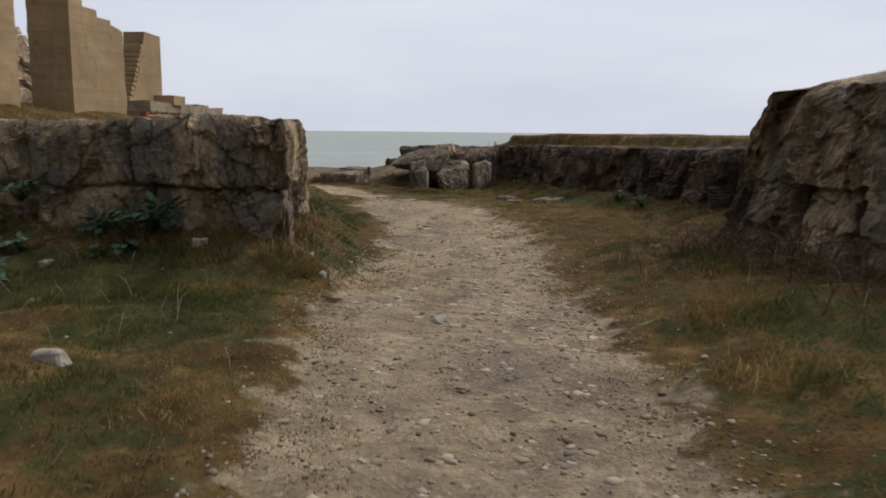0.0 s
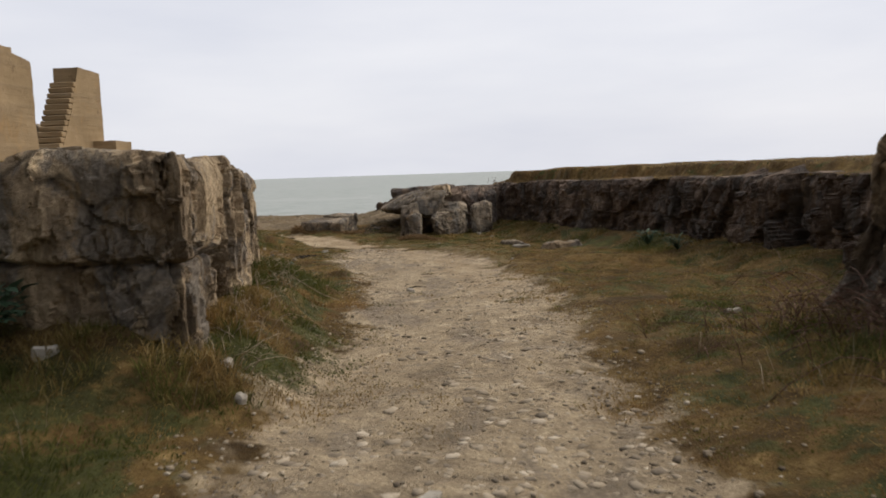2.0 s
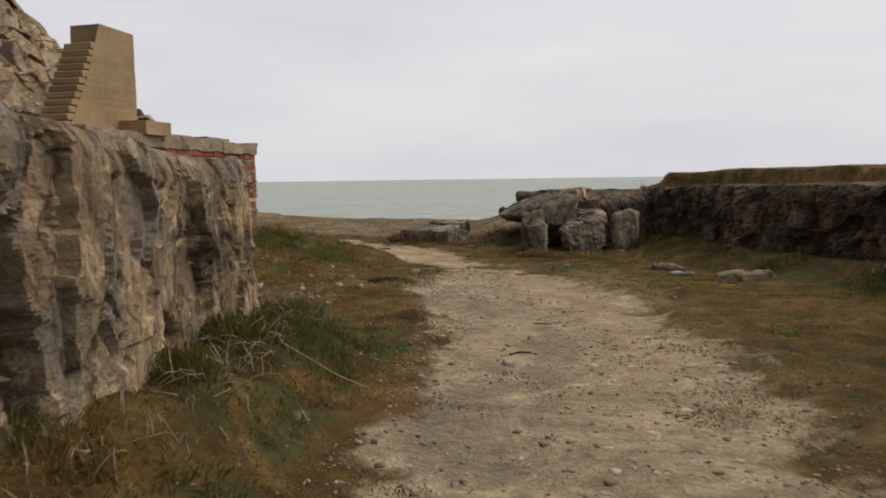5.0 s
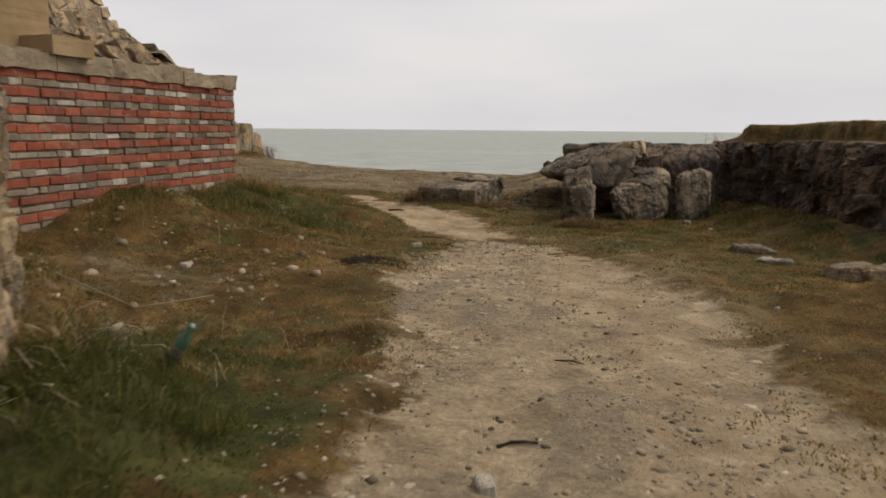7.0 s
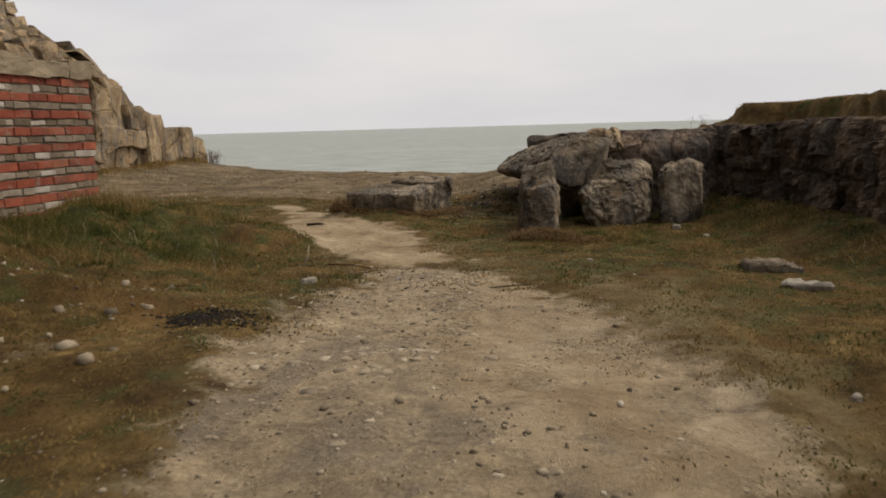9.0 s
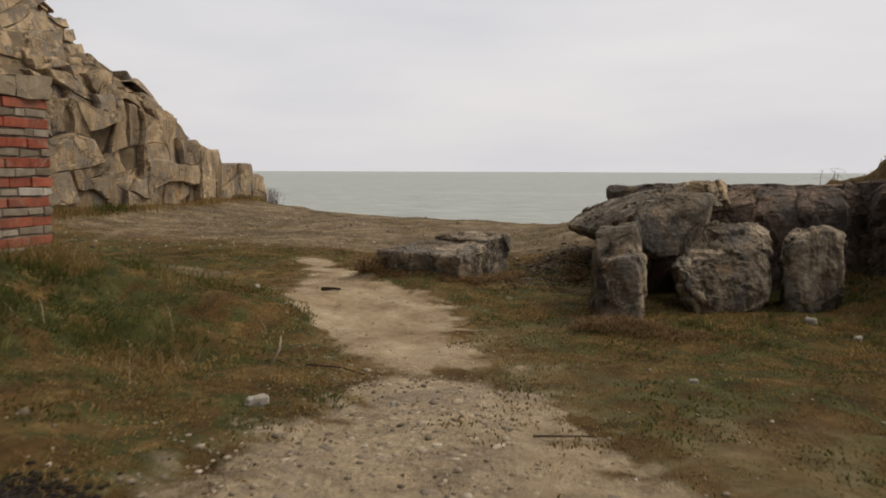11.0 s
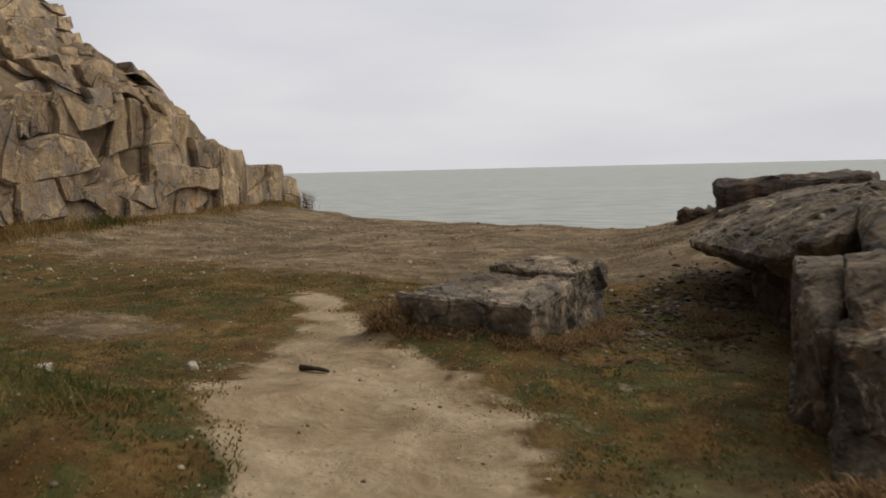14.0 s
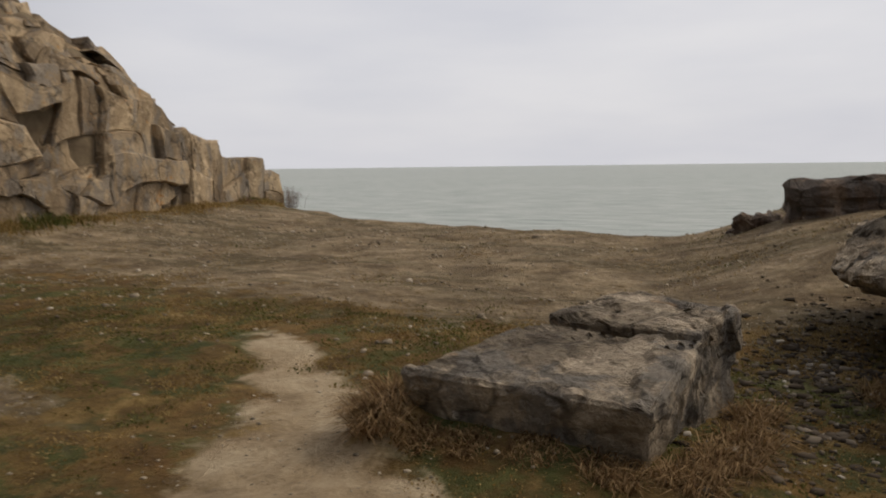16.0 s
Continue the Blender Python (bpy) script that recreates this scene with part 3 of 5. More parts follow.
def coarse(x, y):
    """Where the grass stands long: along the banks and under the rocks."""
    dl, dr = path_left(y) - x, x - path_right(y)
    c = 0.75 * ramp01(dl, 0.1, 0.7) * (1 - ramp01(y, 14.0, 16.0)) + 0.5 * ramp01(dr, 0.2, 0.9) * (1 - ramp01(y, 10.5, 13))
    c = np.maximum(c, 0.8 * ramp01(-inside(LEFT_FACE + [(-13.0, 16.6)], x, y), 1.0, 0.2) * (y < 17))
    c = np.maximum(c, 0.75 * np.exp(-((x + 4.8) / 1.6) ** 2 - ((y - 20.2) / 2.0) ** 2))
    # through the ground's dark mix this also paints the shade of the wall
    c = np.maximum(c, 0.6 * ramp01(inside(RIGHT_TOP, x, y), -1.8, -0.1) * (y > 11))
    c = np.maximum(c, 0.8 * np.exp(-((x + 2.3) / 1.0) ** 2 - ((y - 14.3) / 1.0) ** 2))
    c = np.maximum(c, 0.65 * np.exp(-((x - 0.2) / 1.4) ** 2 - ((y - 24.0) / 1.3) ** 2))
    return np.clip(c, 0, 1)


def axis_steps(spans):
    out = []
    for a, b, d in spans:
        out.extend(np.arange(a, b, d))
    out.append(spans[-1][1])
    return np.array(out)


def sheet(name, xs, ys, height, material, keep=None):
    gx, gy = np.meshgrid(xs, ys)
    x, y = gx.ravel(), gy.ravel()
    z = height(x, y)
    nx, ny = len(xs), len(ys)
    i = (np.arange(ny - 1)[:, None] * nx + np.arange(nx - 1)[None, :]).ravel()
    quads = np.stack([i, i + 1, i + nx + 1, i + nx], 1)
    if keep is not None:
        ok = keep(x, y)
        quads = quads[ok[quads].all(1)]
        used = np.unique(quads)
        remap = np.zeros(len(x), int)
        remap[used] = np.arange(len(used))
        x, y, z, quads = x[used], y[used], z[used], remap[quads]
    p, s, d, g = masks(x, y)
    if keep is not None:
        p, s, d = p * 0, s * 0, d * 0
        g = 0.3 + 0 * g
    return bulk(name, np.stack([x, y, z], 1), quads, material, {"path": p, "sand": s, "dirt": d, "green": g, "worn": worn(x, y) if keep is None else 0 * x, "thatch_shade": 0.55 * coarse(x, y) if keep is None else 0 * x}, True)


ground = sheet("ground", axis_steps([(-400, -60, 20), (-60, -20, 1.0), (-20, -9, 0.25), (-9, 7, 0.07), (7, 20, 0.5), (20, 60, 4), (60, 400, 20)]),
               axis_steps([(-300, -20, 15), (-20, -2, 0.5), (-2, 28, 0.07), (28, 46, 0.15), (46, 90, 2.0)]), land, M_GROUND)
tagged(ground, "quarry floor of pale gravel, sand and dry turf", "ground", kind="structure")
sea = sheet("water", axis_steps([(-4800, -400, 200), (-400, 400, 40), (400, 4800, 200)]), axis_steps([(-600, 4900, 100)]), lambda x, y: -9.0 + 0 * x, M_SEA)
tagged(sea, "grey-green open sea reaching the horizon", "sea", kind="structure")
turf_left = sheet("ground_plateau_west", axis_steps([(-30, -10, 0.5), (-10, 0, 0.1)]), axis_steps([(8, 24, 0.1)]), top_left, M_GROUND, lambda x, y: inside(LEFT_TOP, x, y) > 0.36)
tagged(turf_left, "dry turf on top of the rock ledge", "ground", kind="structure")
turf_right = sheet("ground_plateau_east", axis_steps([(-1, 10, 0.1), (10, 60, 1.0)]), axis_steps([(-12, 2, 0.3), (2, 45, 0.12)]), top_right, M_GROUND, lambda x, y: inside(RIGHT_TOP, x, y) > 0.3 + 0.75 * (1 - ramp01(y, 10.6, 12.0)))
tagged(turf_right, "dry grassy plateau above the quarry wall", "ground", kind="structure")


# ---- rock faces ----
def face_strip(name, line, top, base, material, parent, seed, beds, crack_gap=1.3, batter=0.1, rough=0.13, ds=0.04, cracks=None, crown=0.5, lump=0.07, bed_depth=0.5, bed_end=1e9, fine=None, clefts=()):
    """A jointed rock face along a line in plan: bedding steps, vertical joints, blocks set in and out."""
    r = random.Random(seed)
    pts = [Vector((*p, 0)) for p in line]
    run = [0.0]
    for a, b in zip(pts, pts[1:]):
        run.append(run[-1] + (b - a).length)
    total = run[-1]
    stops, s, tight = [], 0.0, ds
    while s < total:
        stops.append(s)
        d = fine[2] if fine and fine[0] < s < fine[1] else ds
        tight = min(tight, d)
        s += d
    stops.append(total)
    n = len(stops) - 1
    layers = []
    for k in range(len(beds) + 1):
        if cracks and k < len(cracks):
            s_list = sorted(cracks[k])
        else:
            s_list, s = [], r.uniform(0.2, crack_gap)
            while s < total:
                s_list.append(s)
                s += crack_gap * r.uniform(0.45, 1.6)
        layers.append((s_list, [r.uniform(-lump, lump) for _ in range(len(s_list) + 1)], [r.uniform(-0.05, 0.05) for _ in range(len(s_list) + 1)], [r.uniform(-0.16, 0.16) for _ in s_list]))
    rows = max(8, int((max(top(*p) for p in line) - min(base(*p) for p in line)) / tight))
    rings = 12
    verts, faces, owner = [], [], []
    for i in range(n + 1):
        s = stops[i]
        k = max(j for j in range(len(run) - 1) if run[j] <= s + 1e-9)
        f = (s - run[k]) / (run[k + 1] - run[k])
        p = pts[k].lerp(pts[k + 1], f)
        normal = Vector((0, 0, 0))
        for j in range(len(run) - 1):
            mid_gap = max(run[j] - s, s - run[j + 1], 0.0)
            w = math.exp(-(mid_gap / 0.16) ** 2) if mid_gap < 0.6 else 0.0
            d = (pts[j + 1] - pts[j]).normalized()
            normal += w * Vector((d.y, -d.x, 0))
        normal.normalize()
        zt, zb = top(p.x, p.y), base(p.x, p.y)
        deep = crown + batter * (zt - zb)
        rise = top(p.x - normal.x * deep, p.y - normal.y * deep) - zt
        for q in range(rows + 1 + rings):
            if q <= rows:
                z = zb + (zt - zb) * q / rows
                inward = 0.0
            else:
                inward = (q - rows) * crown / rings
                z = zt
            here = Vector((p.x, p.y, z))
            zz = z + 0.07 * fbm(here * 0.8 + Vector((seed, 0, 0)), 3)
            layer = sum(1 for b in beds if zz > b or s > bed_end)
            s_list, offs, tilts, slants = layers[layer]
            block = 0
            groove = 0.0
            owner_layer = layer
            for c, sl in zip(s_list, slants):
                if abs(s - c) > 0.8:
                    block += s > c
                    continue
                cs = c + sl * (z - zb) + 0.05 * fbm(Vector((c * 3, z * 2.5, seed)), 3)
                if s > cs:
                    block += 1
                groove = max(groove, math.exp(-((s - cs) / 0.03) ** 2))
            for b in beds:
                groove = max(groove, (s < bed_end) * bed_depth * math.exp(-((zz - b) / 0.025) ** 2))
            owner.append((owner_layer, block))
            out_by = offs[block] + tilts[block] * (z - zb) - 0.25 * groove
            bend = 0.14 * fbm(here * 1.9, 3)
            q1 = Vector((here.x * 1.2 + bend, here.y * 1.2 + bend, here.z * 0.75))
            q2 = Vector((here.x * 3.1 + bend, here.y * 3.1 - bend, here.z * 1.9 + bend))
            q3 = Vector((here.x * 8.5 + bend, here.y * 8.5, here.z * 6.0 + 2 * bend))
            rug = rough * (0.7 * facets(q1, seed, 0.6) + 0.42 * facets(q2, seed + 2.0, 0.7) + 0.15 * facets(q3, seed + 4.0, 0.7) + 0.1 * fbm(here * 11.0, 4))
            fissure = abs(fbm(Vector((here.x * 1.7 + seed, here.y * 1.7, here.z * 0.45)), 4))
            rug -= 0.07 * max(0.0, 1 - fissure / 0.022)
            for s0, z0, s1, z1, wide, far in clefts:
                t = min(1.0, max(0.0, ((s - s0) * (s1 - s0) + (z - z0) * (z1 - z0)) / ((s1 - s0) ** 2 + (z1 - z0) ** 2)))
                gap = math.hypot(s - s0 - t * (s1 - s0), z - z0 - t * (z1 - z0)) / wide + 0.5 * fbm(here * 5.0, 3)
                rug -= far * min(1.0, max(0.0, 1.5 * (1.0 - gap)))
            edge = max(0.0, (z - (zt - 0.16)) / 0.16) if q <= rows else 1.0
            out_by += rug - batter * (z - zb) - 0.07 * edge * edge - inward
            lift = 0.0 if q <= rows else 0.035 * fbm(here * 2.3, 4) - 0.03 * ((q - rows) / rings)
            if q > rows:
                lift -= 0.09 * groove * max(0.0, 1 - inward / 0.25)
            if q > rows:
                lift += (q - rows) / rings * rise
            verts.append((p.x + normal.x * out_by, p.y + normal.y * out_by, z + lift + (0.02 * fbm(here * 4, 3) if q <= rows else 0.02 * fbm(here * 4, 3))))
    m = rows + 1 + rings
    blocks = {}
    for i in range(n):
        for q in range(m - 1):
            c = i * m + q
            blocks.setdefault(owner[c], []).append((c, c + m, c + m + 1, c + 1))
    for key in sorted(blocks):
        used = sorted({v for f in blocks[key] for v in f})
        index = {v: k for k, v in enumerate(used)}
        ob = solid(name, [verts[v] for v in used], [tuple(index[v] for v in f) for f in blocks[key]], material, False)
        ob.parent = parent


def thing(name, label, category, at=(0, 0, 0), group="", kind=""):
    return tagged(new(name), label, category, group, kind)


def tl(x, y):
    return float(top_left(np.array([x]), np.array([y]))[0]) + 0.03


def tr(x, y):
    return float(top_right(np.array([x]), np.array([y]))[0]) + 0.03


def lz(x, y):
    return float(land(np.array([x]), np.array([y]))[0])


outcrop_left = thing("rock_outcrop", "jointed limestone outcrop with dark front and sunlit side", "rock")
face_strip("rock_block", LEFT_FACE, tl, lambda x, y: -0.45, M_ROCK, outcrop_left, 3, [0.76], 1.4, 0.03, lump=0.035, rough=0.075, bed_end=14.05, bed_depth=0.32, fine=(10.6, 17.7, 0.021),
           clefts=[(14.2, 1.05, 14.42, 0.45, 0.12, 0.5), (13.9, 0.72, 14.08, 0.05, 0.15, 0.5), (15.7, 1.2, 15.76, 0.85, 0.03, 0.12), (15.8, 0.36, 15.85, 0.1, 0.18, 0.35), (16.5, 1.1, 16.56, 0.7, 0.035, 0.1)],
           cracks=[[3.0, 5.3, 7.9, 9.6, 11.0, 13.3, 14.1, 15.75, 16.9, 18.0, 20.0], [2.4, 4.6, 7.2, 8.6, 11.05, 13.0, 14.2, 15.72, 16.9, 19.0]])
wall_right = thing("quarry_wall", "dark weathered quarry wall with turf on its crest", "rock")
face_strip("rock_block", WALL_FACE, tr, lambda x, y: -0.75, M_ROCK_DARK, wall_right, 8, [0.3], 1.5, 0.1, rough=0.15, lump=0.1, bed_depth=0.05)
outcrop_right = thing("rock_outcrop", "tall brown limestone outcrop with grass on its crest", "rock")
face_strip("rock_block", RIGHT_FACE, tr, lambda x, y: -0.4, M_ROCK, outcrop_right, 22, [0.9], 1.4, 0.29, rough=0.115, crown=1.3, lump=0.03, bed_depth=0.04)


def boulder(name, corners, material, label, seed, cuts=9, rough=0.05, category="boulder", bevel=0.06, parent=None, group=""):
    """A stone from eight rough corners (four below, four above), with chipped edges and a rugged skin."""
    bm = bmesh.new()
    v = [bm.verts.new(c) for c in corners]
    for f in ((3, 2, 1, 0), (4, 5, 6, 7), (0, 1, 5, 4), (1, 2, 6, 5), (2, 3, 7, 6), (3, 0, 4, 7)):
        bm.faces.new([v[k] for k in f])
    bmesh.ops.bevel(bm, geom=bm.edges[:], offset=bevel, segments=1, profile=0.6, affect="EDGES", clamp_overlap=True)
    return rock_skin(name, bm, corners, material, label, seed, cuts, rough, category, parent, group)


def hull_rock(name, corners, material, label, seed, cuts=26, rough=0.02, category="rock", bevel=0.02, parent=None, group=""):
    """A broken block: the hull of its corners, with worn edges and a rugged skin."""
    bm = bmesh.new()
    for c in corners:
        bm.verts.new(c)
    got = bmesh.ops.convex_hull(bm, input=bm.verts[:])
    loose = {v for v in got["geom_interior"] + got["geom_unused"] if isinstance(v, bmesh.types.BMVert)}
    bmesh.ops.delete(bm, geom=list(loose), context="VERTS")
    bmesh.ops.dissolve_limit(bm, angle_limit=0.12, verts=bm.verts[:], edges=bm.edges[:])
    bmesh.ops.bevel(bm, geom=bm.edges[:], offset=bevel, segments=1, profile=0.6, affect="EDGES", clamp_overlap=True)
    bmesh.ops.recalc_face_normals(bm, faces=bm.faces[:])
    return rock_skin(name, bm, corners, material, label, seed, cuts, rough, category, parent, group)


def rock_skin(name, bm, corners, material, label, seed, cuts, rough, category, parent, group):
    bmesh.ops.triangulate(bm, faces=bm.faces[:])
    size = max((Vector(a) - Vector(b)).length for a in corners for b in corners)
    for _ in range(6):
        long = [e for e in bm.edges if e.calc_length() > size / cuts]
        if not long:
            break
        bmesh.ops.subdivide_edges(bm, edges=long, cuts=1)
        bmesh.ops.triangulate(bm, faces=[f for f in bm.faces if len(f.verts) > 3])
    bm.normal_update()
    off = Vector((seed * 3.7, seed * 1.3, 0))
    for w in bm.verts:
        d = rough * (0.9 * facets(w.co * (3.0 / size) + off, seed, 0.6) + 0.9 * facets(w.co * 4.0 + off, seed + 1.0, 0.6) + 0.35 * fbm(w.co * 2.5 + off, 4) + 0.3 * facets(w.co * 11 + off, seed + 2.0, 0.6) + 0.3 * fbm(w.co * 14 + off, 3))
        w.co += w.normal * d
    bm.normal_update()
    me = bpy.data.meshes.new(name)
    bm.to_mesh(me)
    bm.free()
    finish(me, material, False)
    ob = new(name, me)
    if parent:
        ob.parent = parent
        return ob
    return tagged(ob, label, category, group)


def prism(x0, x1, y0, y1, z0, z1, skew=0.0):
    return [(x0, y0, z0), (x1, y0, z0), (x1, y1, z0), (x0, y1, z0), (x0 + skew, y0 + skew, z1), (x1 - skew, y0 + skew, z1), (x1 - skew, y1 - skew, z1), (x0 + skew, y1 - skew, z1)]


# the flat slab by the end of the track, cracked across and undercut in front
slab = thing("slab_rock", "low flat grey limestone slab, cracked across, with lichen", "rock")
boulder("front_part", [(-4.36, 25.16, -0.6), (-3.36, 25.05, -0.6), (-3.28, 26.0, -0.6), (-3.95, 26.2, -0.6), (-4.45, 24.97, 0.0), (-3.27, 24.9, -0.03), (-3.17, 25.74, 0.1), (-4.02, 25.84, 0.1)], M_BOULDER,
        "", 5, 30, 0.016, bevel=0.02, parent=slab)
boulder("back_part", [(-3.95, 25.9, -0.6), (-3.25, 25.8, -0.6), (-3.1, 26.35, -0.6), (-3.75, 26.65, -0.6), (-4.03, 25.88, 0.11), (-3.2, 25.78, 0.115), (-3.08, 26.28, 0.15), (-3.8, 26.65, 0.14)], M_BOULDER,
        "", 6, 26, 0.016, bevel=0.02, parent=slab)

# stones at the broken end of the quarry wall
leaning = thing("leaning_stone", "upright leaning limestone post with a stepped top", "rock")
hull_rock("lower_block", [(-1.3, 23.22, -0.55), (-0.88, 23.15, -0.55), (-0.9, 23.75, -0.55), (-1.3, 23.8, -0.55), (-1.34, 23.46, 0.18), (-1.0, 23.45, 0.2), (-0.93, 23.38, 0.08), (-0.96, 23.9, 0.2), (-1.32, 23.9, 0.2)],
          M_BOULDER, "", 9, 30, 0.016, bevel=0.012, parent=leaning)
hull_rock("upper_block", [(-1.25, 23.55, 0.1), (-1.0, 23.5, 0.1), (-1.0, 24.2, 0.05), (-1.25, 24.2, 0.05), (-1.28, 23.93, 0.44), (-1.08, 23.88, 0.47), (-1.1, 24.4, 0.5), (-1.3, 24.4, 0.48)],
          M_BOULDER, "", 10, 26, 0.013, bevel=0.012, parent=leaning)
hull_rock("side_block", [(-1.5, 24.05, -0.5), (-1.22, 23.7, -0.5), (-1.2, 24.5, -0.5), (-1.5, 24.5, -0.5), (-1.49, 24.0, 0.12), (-1.33, 23.62, 0.14), (-1.53, 24.25, 0.37), (-1.27, 24.12, 0.39), (-1.27, 24.7, 0.44), (-1.55, 24.7, 0.42)],
          M_BOULDER, "", 19, 26, 0.016, bevel=0.015, parent=leaning)
hull_rock("boulder", [(-1.19, 24.6, 0.53), (-1.11, 25.0, 0.73), (-0.81, 24.88, 0.78), (-0.55, 24.8, 0.75), (-0.46, 24.6, 0.62), (-0.5, 24.5, 0.4), (-0.64, 24.5, 0.13), (-0.9, 24.45, 0.11), (-1.07, 24.45, 0.22), (-1.2, 25.6, 0.72),
                      (-0.4, 25.6, 0.78), (-0.5, 25.6, 0.0), (-1.1, 25.6, 0.0)], M_BOULDER, "large smooth-faced block lodged above the other boulders", 13, 28, 0.01, "boulder", 0.03)
hull_rock("boulder", [(-0.74, 24.35, 0.12), (-0.48, 24.9, 0.4), (-0.11, 25.0, 0.44), (0.25, 25.0, 0.3), (0.22, 24.75, -0.05), (-0.03, 24.45, -0.25), (-0.42, 24.2, -0.28), (-0.68, 24.22, -0.18), (-0.55, 24.2, 0.06), (-0.4, 24.3, -0.6),
                      (0.12, 24.6, -0.6), (0.2, 25.6, -0.6), (-0.6, 25.6, -0.6), (-0.4, 25.6, 0.4), (0.15, 25.6, 0.4)], M_BOULDER, "rounded rugged grey boulder beneath the quarry wall", 11, 34, 0.03, "boulder", 0.06)
hull_rock("boulder", [(0.3, 25.0, 0.33), (0.45, 24.82, 0.38), (0.69, 25.0, 0.45), (0.91, 25.0, 0.37), (0.88, 24.88, -0.15), (0.52, 24.62, -0.4), (0.3, 24.78, -0.2), (0.35, 24.8, -0.6), (0.85, 24.95, -0.6), (0.9, 25.6, -0.6), (0.35, 25.6, -0.6),
                      (0.4, 25.6, 0.4), (0.9, 25.6, 0.42)], M_BOULDER, "dark boulder with a pale worn top", 12, 26, 0.022, "boulder", 0.04)
shelf = thing("rock_shelf", "pale sloping limestone shelf overhanging a dark hollow", "rock")
hull_rock("slab", [(-2.63, 27.67, 0.2), (-2.4, 28.8, 0.48), (-1.8, 28.8, 0.66), (-0.4, 28.6, 0.78), (-0.3, 26.5, 0.86), (-0.65, 25.95, 0.86), (-1.05, 25.5, 0.74), (-1.3, 25.15, 0.5), (-1.74, 25.6, 0.27), (-2.12, 27.0, 0.27),
                         (-2.4, 27.75, 0.08), (-2.0, 27.0, 0.14), (-1.62, 25.7, 0.12), (-1.25, 25.4, 0.15), (-0.5, 26.2, 0.0), (-0.5, 28.6, 0.0), (-2.3, 28.6, 0.0)],
          M_BOULDER, "", 14, 52, 0.02, bevel=0.03, parent=shelf)
# darker stone than the slab: the hollow's shade is put into its colour
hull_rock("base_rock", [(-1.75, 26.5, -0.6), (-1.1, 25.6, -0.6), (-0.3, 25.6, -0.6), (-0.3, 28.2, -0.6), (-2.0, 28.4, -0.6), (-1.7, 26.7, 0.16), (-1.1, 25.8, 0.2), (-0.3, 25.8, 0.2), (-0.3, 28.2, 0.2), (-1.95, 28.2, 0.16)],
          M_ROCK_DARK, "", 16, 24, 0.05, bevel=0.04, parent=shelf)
wall_end = thing("wall_end", "crumbling dark rock where the quarry wall ends", "rock")
for k, (x0, x1, y0, y1, z) in enumerate([(-0.5, 0.05, 25.95, 28.1, 0.72), (0.02, 0.55, 26.05, 28.0, 0.64), (0.5, 1.02, 26.0, 27.6, 0.7), (0.98, 1.55, 26.3, 27.2, 0.84)]):
    hull_rock("rock_block", [(x0, y0 - 0.12, -0.6), (x1, y0 - 0.1, -0.6), (x1, y1, -0.6), (x0, y1, -0.6), (x0, y0 + 0.08, z - 0.12), (x1, y0 + 0.1, z - 0.08), (x1 - 0.05, y0 + 0.4, z + 0.1), (x1, y1, 0.8), (x0, y1, 0.8), (x0 + 0.05, y0 + 0.35, z + 0.08)],
              M_ROCK_DARK, "", 27 + k, 26, 0.025, bevel=0.03, parent=wall_end)
hull_rock("crest_stone", [(-0.95, 25.75, 0.6), (-0.35, 25.7, 0.6), (-0.2, 26.4, 0.6), (-0.95, 26.5, 0.6), (-0.8, 25.9, 0.82), (-0.6, 25.86, 0.92), (-0.4, 25.95, 0.86), (-0.35, 26.3, 0.88), (-0.8, 26.3, 0.84)],
          M_ROCK, "", 28, 20, 0.03, bevel=0.02, parent=shelf)
boulder("ledge_rock", [(-3.05, 33.5, 0.0), (-0.6, 33.2, 0.0), (-0.6, 35.4, 0.0), (-3.05, 34.8, 0.0), (-3.02, 33.53, 0.62), (-0.63, 33.3, 0.74), (-0.63, 35.3, 0.74), (-3.02, 34.77, 0.64)], M_ROCK_DARK, "dark square-edged ledge near the brink", 17, 14, 0.05, category="rock")
boulder("ledge_rock", prism(-3.9, -3.0, 34.4, 35.6, -0.5, 0.08, 0.1), M_ROCK_DARK, "low dark ledge at the brink", 18, 12, 0.06, category="rock")


def flat_stone(x, y, sx, sy, sz, turn, seed, label, material=None, tip=0.0):
    c, s = math.cos(radians(turn)), math.sin(radians(turn))
    z = lz(x, y)
    r = random.Random(seed)
    cs = []
    for lev in (0, 1):
        for u, w in ((-1, -1), (1, -1), (1, 1), (-1, 1)):
            k = (0.86 if lev else 1.0) * r.uniform(0.8, 1.12)
            px, py = u * sx * k / 2, w * sy * k / 2
            cs.append((x + px * c - py * s, y + px * s + py * c, z - 0.03 + lev * (sz + 0.03) * r.uniform(0.8, 1.15) + tip * px))
    size = max(sx, sy)
    return boulder("stone", cs, material or M_WHITE_STONE, label, seed, 8, 0.05 * min(sx, sy, 0.5), bevel=0.16 * sz + 0.004, category="stone", group="loose stones on the turf")


